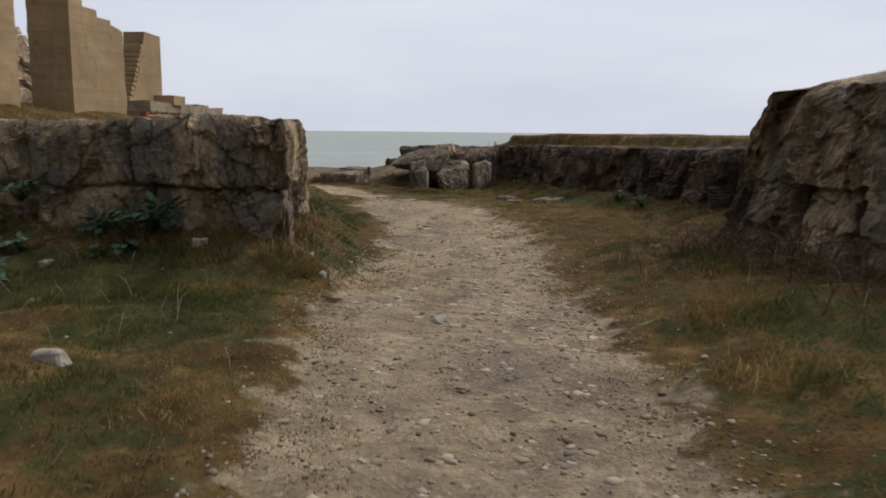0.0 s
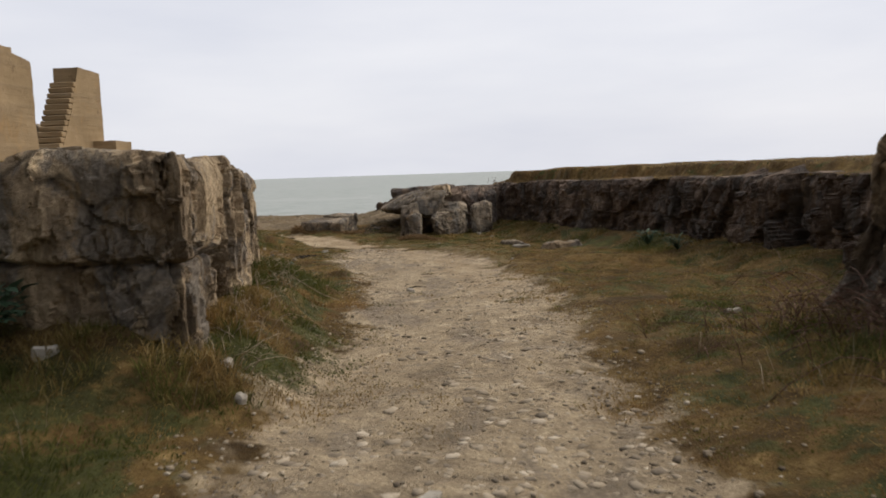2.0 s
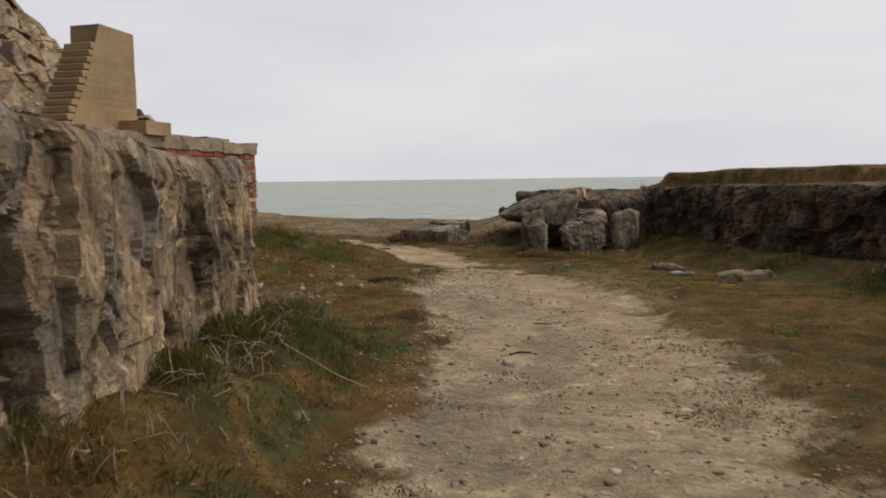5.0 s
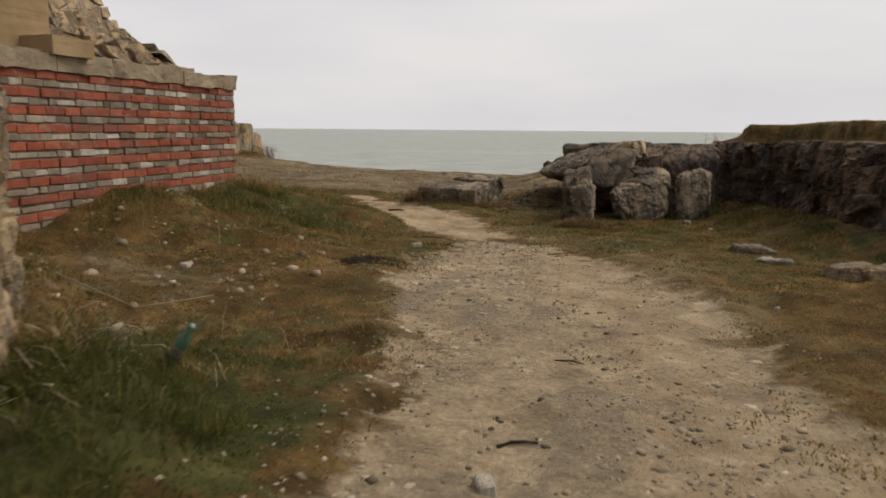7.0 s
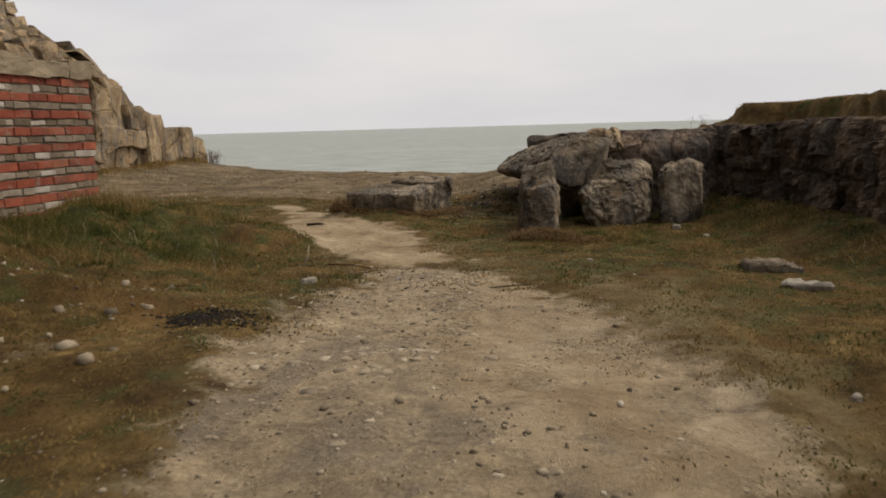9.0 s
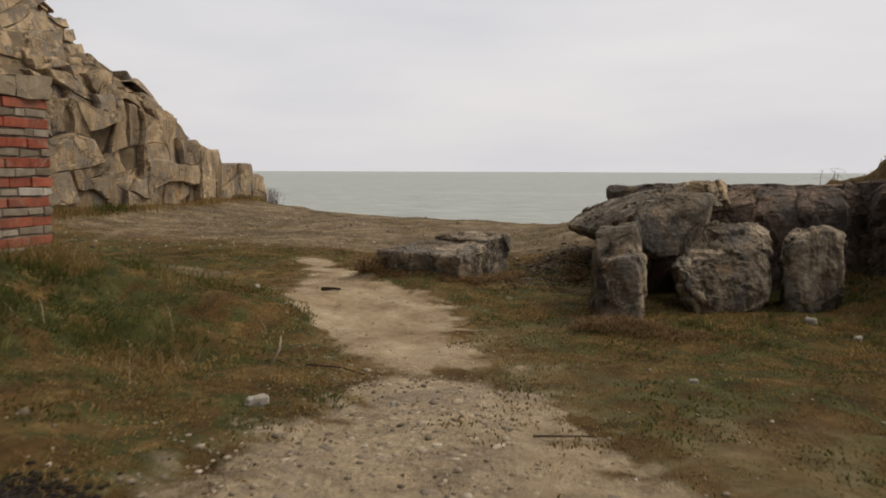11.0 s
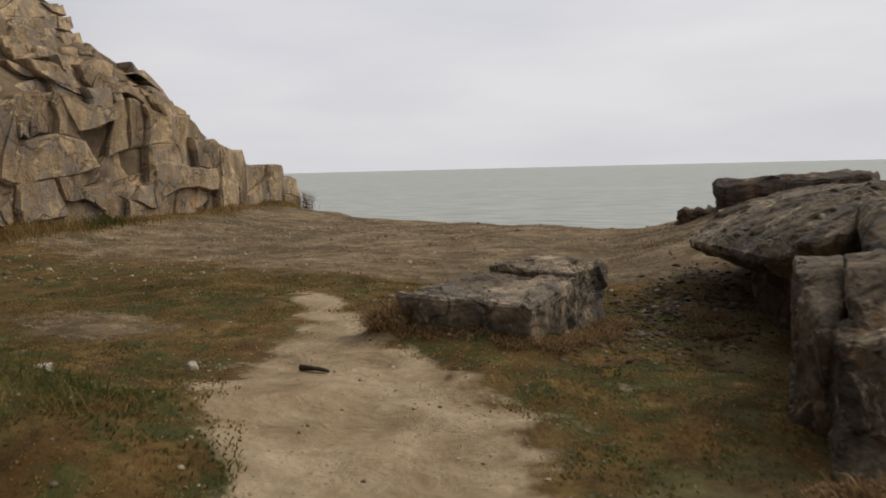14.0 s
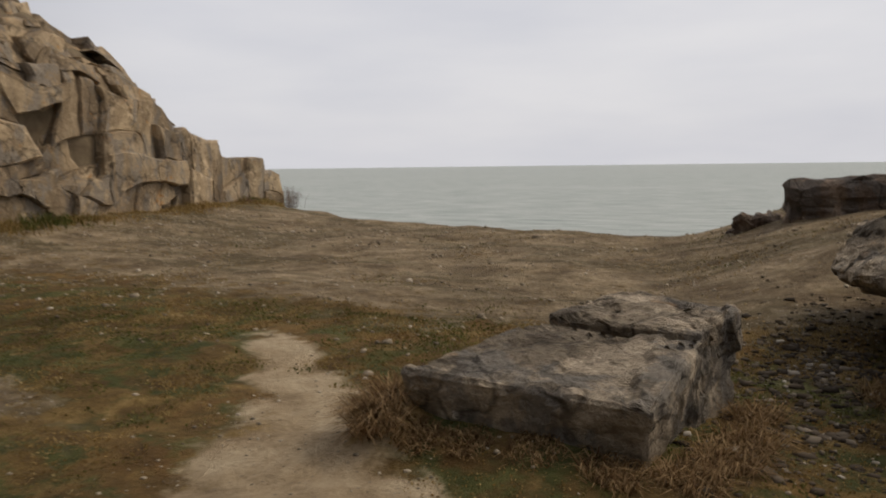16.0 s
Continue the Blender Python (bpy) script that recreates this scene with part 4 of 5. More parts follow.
flat_stone(1.38, 21.45, 0.6, 0.4, 0.08, 10, 31, "flat brown-grey stone lying on the turf", M_BOULDER)
flat_stone(1.55, 20.6, 0.42, 0.3, 0.06, -12, 32, "small flat pale stone lying on the turf")
flat_stone(2.35, 19.5, 0.72, 0.42, 0.085, 14, 33, "large flat lichened stone slab lying on turf", M_ROCK, 0.08)
for k, (x, y, a, b, h) in enumerate([(-1.5, 5.45, 0.28, 0.16, 0.12), (-2.62, 19.85, 0.2, 0.14, 0.09), (-0.62, 8.35, 0.12, 0.09, 0.07), (-0.42, 8.0, 0.1, 0.08, 0.06), (3.1, 10.7, 0.2, 0.12, 0.05), 
                                     (1.3, 17.6, 0.09, 0.06, 0.05), (-4.0, 17.2, 0.18, 0.12, 0.06), (-5.3, 23.6, 0.14, 0.1, 0.07), (-1.6, 8.1, 0.22, 0.12, 0.09),
                                     (-3.0, 7.9, 0.2, 0.14, 0.08), (-2.5, 6.9, 0.16, 0.12, 0.07), (0.55, 24.0, 0.14, 0.1, 0.07), (-0.3, 21.4, 0.1, 0.07, 0.05), 
                                     (0.75, 6.9, 0.2, 0.12, 0.04), (-0.1, 13.7, 0.16, 0.12, 0.06), (-8.6, 23.9, 0.3, 0.2, 0.1), (-1.9, 20.2, 0.07, 0.06, 0.04), (0.9, 23.6, 0.16, 0.1, 0.06), (-5.9, 22.9, 0.2, 0.15, 0.1)]):
    flat_stone(x, y, a * 0.75, b * 0.75, h * 0.62, (k * 47) % 180, 40 + k, "small pale limestone lying on the ground")


# ---- the ruin on the ledge ----
def wall_block(name, x0, x1, y0, y1, z0, tops, material, parent, seed, rough=0.012, ds=0.16):
    """An upright slab along y whose crest follows the steps in tops: (y, z)."""
    bm = bmesh.new()
    profile = [(y0, z0), (y1, z0)] + [(y, z) for y, z in reversed(tops)]
    a = [bm.verts.new((x0, y, z)) for y, z in profile]
    b = [bm.verts.new((x1, y, z)) for y, z in profile]
    bm.faces.new(a)
    bm.faces.new(list(reversed(b)))
    for i in range(len(profile)):
        j = (i + 1) % len(profile)
        bm.faces.new((a[j], a[i], b[i], b[j]))
    bmesh.ops.triangulate(bm, faces=bm.faces[:])
    for _ in range(5):
        long = [e for e in bm.edges if e.calc_length() > ds]
        if not long:
            break
        bmesh.ops.subdivide_edges(bm, edges=long, cuts=1)
        bmesh.ops.triangulate(bm, faces=[f for f in bm.faces if len(f.verts) > 3])
    bmesh.ops.recalc_face_normals(bm, faces=bm.faces[:])
    bm.normal_update()
    for w in bm.verts:
        w.co += w.normal * rough * (fbm(w.co * 3 + Vector((seed, 0, 0)), 4) + 0.6 * fbm(w.co * 9, 3))
    return part(name, bm, material, parent)


def stepped(points, tread, r):
    """Breaks a sloping crest into ragged steps."""
    out = []
    for (ya, za), (yb, zb) in zip(points, points[1:]):
        n = max(1, int(abs(zb - za) / tread))
        for k in range(n):
            y, z = ya + (yb - ya) * k / n, za + (zb - za) * k / n
            y2 = ya + (yb - ya) * (k + 1) / n
            out += [(y, z + r.uniform(-0.02, 0.02)), (y2 - 0.02, z + r.uniform(-0.03, 0.01))]
    out.append(points[-1])
    return out


rr = random.Random(5)
ruin = thing("ruined_wall", "roofless tan concrete wall with a broken stepped crest", "ruin")
wall_block("wall_panel", -5.85, -5.2, 12.42, 14.06, 1.3, stepped([(12.42, 3.27), (14.06, 2.86)], 0.1, rr), M_CONCRETE, ruin, 1)
ruin_two = thing("ruined_wall", "tall tan concrete wall beside the broken one", "ruin")
wall_block("wall_panel", -5.9, -5.22, 9.9, 11.15, 1.4, stepped([(9.9, 4.3), (11.15, 3.9)], 0.15, rr), M_CONCRETE, ruin_two, 2)

buttress = thing("buttress", "tan concrete buttress with a stepped sloping flank", "ruin")
wall_block("flank", -6.83, -6.37, 16.7, 18.12, 1.6, [(16.72, 1.95), (17.36, 3.1), (17.37, 3.36), (18.12, 3.34)], M_CONCRETE, buttress, 3, 0.006)
for k in range(12):
    y, z = 16.62 + 0.66 * k / 12, 1.9 + 1.2 * k / 12
    bm = bmesh.new()
    bmesh.ops.create_cube(bm, size=1.0, matrix=Matrix.Translation((-6.6, y + 0.1, z + 0.045)) @ Matrix.Diagonal((0.445 + 0.01 * (k % 2), 0.24, 0.088, 1)))
    bmesh.ops.bevel(bm, geom=bm.edges[:], offset=0.012, segments=1, affect="EDGES")
    for v in bm.verts:
        v.co += Vector((0, 0.02 * fbm(v.co * 9, 2), 0.008 * fbm(v.co * 7, 2)))
    part("step", bm, M_CONCRETE, buttress)
block = thing("concrete_block", "low tan concrete block on the ledge", "block")
wall_block("body", -6.78, -5.93, 17.7, 18.3, 1.86, [(17.7, 2.06), (18.3, 2.05)], M_CONCRETE, block, 4, 0.01)
rubble = thing("stone_wall", "low rough stone wall on the ledge", "wall")
wall_block("body", -9.5, -7.3, 18.6, 19.3, 1.6, [(18.6, 2.3), (19.3, 2.35)], M_CLIFF, rubble, 6, 0.06)


# ---- brick wall under the ledge ----
brick_wall = thing("brick_wall", "banded wall of red and grey brick with a concrete cap", "wall", kind="structure")
WX0, WX1, WY0, WY1 = -5.85, -6.38, 16.3, 21.8
wall_turn = math.atan2(WX1 - WX0, WY1 - WY0)
WLEN = math.hypot(WX1 - WX0, WY1 - WY0)
WM = Matrix.Translation((WX0, WY0, 0)) @ Matrix.Rotation(-wall_turn, 4, "Z")


def wall_box(name, u0, u1, d0, d1, z0, z1, material, seed, rough):
    bm = bmesh.new()
    bmesh.ops.create_cube(bm, size=1.0, matrix=Matrix.Translation(((d0 + d1) / 2, (u0 + u1) / 2, (z0 + z1) / 2)) @ Matrix.Diagonal((abs(d1 - d0), u1 - u0, z1 - z0, 1)))
    bmesh.ops.transform(bm, matrix=WM, verts=bm.verts[:])
    for _ in range(6):
        long = [e for e in bm.edges if e.calc_length() > 0.14]
        if not long:
            break
        bmesh.ops.subdivide_edges(bm, edges=long, cuts=1)
        bmesh.ops.triangulate(bm, faces=[f for f in bm.faces if len(f.verts) > 3])
    bm.normal_update()
    for w in bm.verts:
        w.co += w.normal * rough * fbm(w.co * 4 + Vector((seed, 0, 0)), 5)
    return part(name, bm, material, brick_wall)


wall_box("core", 0, WLEN - 0.02, -0.6, -0.026, -0.5, 1.68, M_MORTAR, 1, 0.012)
u = 0.0
while u < WLEN - 0.05:
    w = min(random.Random(int(u * 100)).uniform(0.9, 1.6), WLEN + 0.02 - u)
    wall_box("cap_block", u, u + w - 0.015, -1.4, 0.03, 1.68, 1.87 + random.Random(int(u * 70)).uniform(-0.03, 0.03), M_CAP, u, 0.035)
    u += w
wall_box("cap_block", 3.5, 4.38, -1.1, -0.03, 1.84, 1.93, M_CAP, 30, 0.02)
course = 0.093
br = random.Random(77)


def brick_mesh(name, length, material, seed):
    r = random.Random(seed)
    bm = bmesh.new()
    bmesh.ops.create_cube(bm, size=1.0, matrix=Matrix.Diagonal((0.11, length, course - (0.006 if material is M_RED else 0.026), 1)))
    worn_by = 0.005 if material is M_RED else 0.012
    for v in bm.verts:
        v.co += Vector((r.uniform(-0.006, 0.006), r.uniform(-0.004, 0.004), r.uniform(-worn_by, worn_by)))
    bmesh.ops.bevel(bm, geom=bm.edges[:], offset=0.006, segments=1, affect="EDGES")
    me = bpy.data.meshes.new(name)
    bm.to_mesh(me)
    bm.free()
    return finish(me, material)


SIZES = [0.12, 0.19, 0.25, 0.29]
BRICKS = {(red, L, k): brick_mesh("brick", L - (0.006 if red else 0.012), M_RED if red else M_GREYBRICK, k * 7 + red) for red in (0, 1) for L in SIZES for k in (0, 1, 2, 3)}
for row in range(21):
    z = 1.68 - (row + 0.5) * course
    red = 1 - row % 2
    u = WLEN - 0.005
    if row % 3 == 1:
        u -= br.uniform(0.0, 0.05)
    while u > 0.1:
        L = br.choice(SIZES[2:] if red else SIZES)
        if br.random() > 0.012:
            b = new("brick", BRICKS[(red, L, br.randint(0, 3))])
            b.parent = brick_wall
            b.matrix_world = WM @ pose(-0.055 + br.uniform(-0.014, 0.008), u - L / 2, z + br.uniform(-0.003, 0.003), br.uniform(-0.6, 0.6), 0, br.uniform(-1.2, 1.2))
        u -= L
# the return at the far end
for row in range(21):
    z = 1.68 - (row + 0.5) * course
    red = 1 - row % 2
    for k in range(2):
        b = new("brick", BRICKS[(red, 0.25, k)])
        b.parent = brick_wall
        b.matrix_world = WM @ pose(-0.25 - 0.25 * k + br.uniform(-0.03, 0.03), WLEN - 0.055 + br.uniform(-0.03, 0.015), z, 0, 0, 90 + br.uniform(-1, 1))


# ---- the cliff ----
def face_x(y):
    return float(np.interp(y, [18, 25, 30, 33.5, 36, 38, 41, 43.5], [-15.2, -15.6, -16.2, -16.6, -17.1, -17.6, -18.2, -18.6]))


def crest(y):
    return float(np.interp(y, [18, 30, 33.6, 34.4, 34.7, 35.0, 35.6, 35.9, 36.0, 36.8, 37.3, 39.05, 39.1, 41.4, 41.5, 42.5], [13, 11, 8.5, 6.6, 5.0, 4.3, 3.6, 3.2, 2.75, 2.15, 1.88, 1.68, 1.25, 1.2, 0.85, 0.75]))


def setback(h):
    return 0.05 * h if h < 2.6 else 0.13 + (h - 2.6) * 1.1


def split(poly, r, target):
    """Cuts a convex outline again and again with slanting lines."""
    area = 0.5 * abs(sum(a[0] * b[1] - b[0] * a[1] for a, b in zip(poly, poly[1:] + poly[:1])))
    cx = sum(p[0] for p in poly) / len(poly)
    cy = sum(p[1] for p in poly) / len(poly)
    if area < target(cx, cy) * r.choice((0.25, 0.5, 1.0, 1.8, 3.0)):
        return [poly]
    w = max(p[0] for p in poly) - min(p[0] for p in poly)
    h = max(p[1] for p in poly) - min(p[1] for p in poly)
    ang = (90 if w * r.uniform(0.7, 1.3) > h * (1.1 if cy < 2.6 else 2.2) else 0) + r.gauss(0, 17)
    d = (math.cos(radians(ang)), math.sin(radians(ang)))
    px, py = cx + r.uniform(-0.18, 0.18) * w, cy + r.uniform(-0.18, 0.18) * h
    side = [(p[0] - px) * -d[1] + (p[1] - py) * d[0] for p in poly]
    halves = ([], [])
    for i, p in enumerate(poly):
        q, sp, sq = poly[(i + 1) % len(poly)], side[i], side[(i + 1) % len(poly)]
        halves[0 if sp >= 0 else 1].append(p)
        if sp * sq < 0:
            t = sp / (sp - sq)
            c = (p[0] + t * (q[0] - p[0]), p[1] + t * (q[1] - p[1]))
            halves[0].append(c)
            halves[1].append(c)
    return [c for hf in halves if len(hf) > 2 for c in split(hf, r, target)]


def warp(y, h):
    """Bends the joints of the cliff so that no edge stays straight."""
    p, q = Vector((y * 0.7, h * 0.7, 1.3)), Vector((y * 2.6, h * 2.6, 7.7))
    return (y + 0.3 * fbm(p, 2) + 0.09 * fbm(q, 2), h + 0.26 * fbm(p + Vector((9, 2, 0)), 2) + 0.09 * fbm(q + Vector((3, 8, 0)), 2))


def dense(poly):
    out = []
    for a, b in zip(poly, poly[1:] + poly[:1]):
        n = 3 if math.hypot(a[0] - b[0], a[1] - b[1]) > 0.7 else 2
        out += [warp(a[0] + (b[0] - a[0]) * k / n, a[1] + (b[1] - a[1]) * k / n) for k in range(n)]
    return [(y, min(h, crest(y) + 0.1 * fbm(Vector((y * 2.3, h * 2.0, 4.0)), 2))) for y, h in out]


cliff = thing("cliff", "pale blocky limestone cliff sloping down to the sea", "cliff", kind="structure")
cr = random.Random(21)
cells = []
for y0, y1, h0, h1 in [(25, 30, -0.5, 2.6), (30, 34, -0.5, 2.7), (34, 37, -0.5, 2.6), (37, 39.08, -0.5, 1.95), (39.08, 40.65, -0.5, 1.35), (40.65, 41.45, -0.5, 1.3), (41.45, 42.5, -0.5, 0.9)]:
    cells += split([(y0, h0), (y1, h0), (y1, h1), (y0, h1)], cr, lambda a, b: 0.95)
for y0, y1, h0, h1 in [(25, 30, 2.6, 8.5), (30, 34.3, 2.7, 8.5), (34.3, 36.0, 2.6, 7.0), (36.0, 37.0, 2.6, 3.4)]:
    cells += split([(y0, h0), (y1, h0), (y1, h1), (y0, h1)], cr, lambda a, b: 0.24)
for cell in map(dense, cells):
    cy = sum(p[0] for p in cell) / len(cell)
    ch = sum(p[1] for p in cell) / len(cell)
    if ch > crest(cy) - (0.6 if cy < 35.3 else 0.1) or cy > 42.45:
        continue
    upper = ch > 2.6
    push = cr.uniform(-0.1, 0.1) * (2.2 if upper else 1.0)
    chip, rim = cr.uniform(0.9, 0.965), cr.uniform(0.02, 0.07)
    tilt_y, tilt_h = cr.uniform(-0.09, 0.09), cr.uniform(-0.08, 0.08)
    depth = 1.4 if upper else 0.9
    ring0, ring1, ring2 = [], [], []
    drift = 0.45 * fbm(Vector((cy * 0.35, ch * 0.6, 5.0)), 2)
    sb = setback(ch) - drift
    for y, h in cell:
        x = face_x(y) - sb - (0.35 * (h - ch) if upper else 0.0) + push + tilt_y * (y - cy) + tilt_h * (h - ch)
        jy, jh = cr.uniform(-0.02, 0.02), cr.uniform(-0.02, 0.02)
        k = 1.03
        yy, hh = cy + (y - cy) * k + jy, ch + (h - ch) * k + jh
        ring0.append((x - depth, yy, hh))
        ring1.append((x - rim * cr.uniform(0.4, 1.5), yy, hh))
        k = chip * cr.uniform(0.94, 1.04)
        ring2.append((x + cr.uniform(0.0, 0.05), cy + (y - cy) * k + jy, ch + (h - ch) * k + jh))
    n = len(cell)
    verts = ring0 + ring1 + ring2 + [(face_x(cy) - sb + push + cr.uniform(0.0, 0.05), cy, ch)]
    faces = []
    for i in range(n):
        j = (i + 1) % n
        faces += [(i, j, n + j, n + i), (n + i, n + j, 2 * n + j, 2 * n + i), (2 * n + i, 2 * n + j, 3 * n)]
    area = sum(cell[i][0] * cell[(i + 1) % n][1] - cell[(i + 1) % n][0] * cell[i][1] for i in range(n))
    if area < 0:
        faces = [tuple(reversed(f)) for f in faces]
    me = bpy.data.meshes.new("stone")
    me.from_pydata(verts, [], faces)
    ob = new("stone", finish(me, M_CLIFF))
    ob.parent = cliff
# soil and scree behind the blocks
ys = np.arange(18, 42.5, 0.3)
hs = np.arange(-0.6, 13, 0.3)
verts, faces = [], []
for y in ys:
    for h in hs:
        hh = min(h, crest(y) - (0.3 if y > 36 else 0.2))
        bump = 0.25 * fbm(Vector((y * 0.9, h * 0.9, 3.0)), 4)
        verts.append((face_x(y) - setback(hh) - (0.22 if hh < 2.6 else 0.2) + bump - (0.9 * (h - hh) if h > hh else 0), float(y), hh))
for i in range(len(ys) - 1):
    for j in range(len(hs) - 1):
        a = i * len(hs) + j
        faces.append((a, a + len(hs), a + len(hs) + 1, a + 1))
bank = solid("bank", verts, faces, M_SOIL, True)
bank.parent = cliff


# ---- grass, stones and plants ----
gr = np.random.RandomState(12)


def blades(name, x, y, z, length, width, lean, green, material, curl=0.5):
    """One thin bent blade at each point: five corners, three triangles."""
    n = len(x)
    a = gr.uniform(0, 2 * np.pi, n)
    d = gr.uniform(0, 2 * np.pi, n)
    sx, sy = np.cos(a) * width / 2, np.sin(a) * width / 2
    lx, ly = np.cos(d) * lean * length, np.sin(d) * lean * length
    up = length * np.sqrt(np.clip(1 - (lean * 0.9) ** 2, 0.05, 1))
    v = np.empty((n, 5, 3))
    v[:, 0] = np.stack([x - sx, y - sy, z - 0.015], 1)
    v[:, 1] = np.stack([x + sx, y + sy, z - 0.015], 1)
    v[:, 2] = np.stack([x - sx * 0.8 + lx * 0.35, y - sy * 0.8 + ly * 0.35, z + up * 0.6], 1)
    v[:, 3] = np.stack([x + sx * 0.8 + lx * 0.35, y + sy * 0.8 + ly * 0.35, z + up * 0.6], 1)
    v[:, 4] = np.stack([x + lx, y + ly, z + up * (1 - curl * lean * 0.5)], 1)
    t = np.array([[0, 1, 3], [0, 3, 2], [2, 3, 4]])
    tris = (np.arange(n)[:, None, None] * 5 + t[None]).reshape(-1, 3)
    return bulk(name, v.reshape(-1, 3), tris, material, {"green": np.repeat(green, 5)})


def scatter(n, x0, x1, y0, y1, chance):
    x, y = gr.uniform(x0, x1, n), gr.uniform(y0, y1, n)
    keep = gr.uniform(0, 1, n) < chance(x, y)
    return x[keep], y[keep]


def turfness(x, y):
    p, s, d, g = masks(x, y)
    bare = np.maximum(np.maximum(ramp01(p + 0.55 * wave_noise(x, y, 1.6, 31) + 0.3 * wave_noise(x, y, 4.0, 32), 0.35, 0.75),
                                 ramp01(s + 0.5 * wave_noise(x, y, 1.5, 33) + 0.3 * wave_noise(x, y, 4.5, 34), 0.3, 0.6)), ramp01(d + 0.5 * wave_noise(x, y, 0.8, 35) + 0.25 * wave_noise(x, y, 2.5, 36), 0.2, 0.9) * 0.98)
    free = (inside(LEFT_TOP, x, y) < 0.1) & (inside(RIGHT_TOP, x, y) < 0.1)
    return (1 - bare) * free * (1 - 0.62 * worn(x, y))


bands = [(150000, -5.5, 5.2, 1.5, 9.5), (170000, -6.5, 5.5, 9.5, 19.0), (150000, -9.5, 2.5, 19.0, 28.0), (52000, -16.0, 0.0, 26.0, 38.0)]
for k, (n, x0, x1, y0, y1) in enumerate(bands):
    x, y = scatter(n, x0, x1, y0, y1, turfness)
    c = coarse(x, y)
    clump = np.clip(0.5 + 0.7 * wave_noise(x, y, 2.2, 41) + 0.4 * wave_noise(x, y, 5.5, 42), 0, 1.3)
    L = (0.014 + 0.02 * clump + c * (0.015 + 0.11 * clump ** 2)) * gr.uniform(0.55, 1.4, len(x))
    g = masks(x, y)[3]
    lawn = blades("grass", x, y, land(x, y), L, gr.uniform(0.004, 0.009, len(x)) * (1 + 0.35 * k), gr.uniform(0.75, 1.1, len(x)), g, M_GRASS)
    tagged(lawn, "dry straw and green grass over the quarry floor", "grass", kind="stuff")

# dry grass along the foot of the cliff
y = gr.uniform(27, 42.5, 9000)
x = np.interp(y, [18, 25, 30, 33.5, 36, 38, 41, 43.5], [-15.2, -15.6, -16.2, -16.6, -17.1, -17.6, -18.2, -18.6]) + 0.1 + np.abs(gr.normal(0, 0.5, len(y)))
tagged(blades("grass", x, y, land(x, y), gr.uniform(0.05, 0.22, len(x)) * np.clip(1 + wave_noise(x, y, 1.1, 61), 0.1, 2), gr.uniform(0.012, 0.022, len(x)), gr.uniform(0.3, 1.0, len(x)), np.clip(0.1 + 0.6 * wave_noise(x, y, 0.5, 62), 0, 1), M_GRASS),
       "dry and green grass along the foot of the cliff", "grass", kind="stuff")

# turf along the crests
x, y = scatter(70000, 0.3, 12.0, 2.0, 29.0, lambda x, y: (inside(RIGHT_TOP, x, y) > 0.3 + 0.6 * (y < 11)) * 0.9)
tagged(blades("grass", x, y, top_right(x, y), gr.uniform(0.012, 0.04, len(x)) * (1 + 2.0 * (y < 11)), gr.uniform(0.006, 0.014, len(x)), gr.uniform(0.6, 1.1, len(x)), np.clip(0.3 + 0.3 * wave_noise(x, y, 0.7, 63), 0, 1), M_GRASS), "wind-dried grass on the crest of the wall", "grass", kind="stuff")
x, y = scatter(26000, -8.5, -1.0, 8.6, 16.5, lambda x, y: (inside(LEFT_TOP, x, y) > 0.5) * ramp01(-x, 3.2, 4.6) * (1 - ramp01(y, 12.0, 13.5)))
tagged(blades("grass", x, y, top_left(x, y), gr.uniform(0.03, 0.1, len(x)), gr.uniform(0.005, 0.01, len(x)), gr.uniform(0.4, 1.0, len(x)), 0.12 + 0 * x, M_GRASS), "dry straw grass on the ledge below the ruin", "grass", kind="stuff")

# straw stalks lying over the long grass
x, y = scatter(2600, -5.0, 5.0, 2.0, 22.0, lambda x, y: turfness(x, y) * coarse(x, y))
tagged(blades("dry_stalks", x, y, land(x, y) + 0.02, gr.uniform(0.14, 0.34, len(x)), gr.uniform(0.003, 0.006, len(x)), gr.uniform(0.5, 1.0, len(x)), 0 * x - 1.0, M_STICK), "bleached dead stalks among the long grass", "grass", kind="stuff")


def tuft(x, y, z, radius, height, n, material, label, name="grass_tuft", droop=False):
    a, r = gr.uniform(0, 2 * np.pi, n), radius * np.sqrt(gr.uniform(0, 1, n))
    px, py = x + np.cos(a) * r, y + np.sin(a) * r
    pz = np.maximum(land(px, py), z)
    ob = blades(name, px, py, pz, gr.uniform(0.35, 1.15, n) * height, gr.uniform(0.004, 0.009, n), gr.uniform(0.85, 1.1, n) if droop else gr.uniform(0.45, 1.08, n), masks(px, py)[3], material, 1.3 if droop else 0.5)
    return tagged(ob, label, "grass", "tufts of long grass")


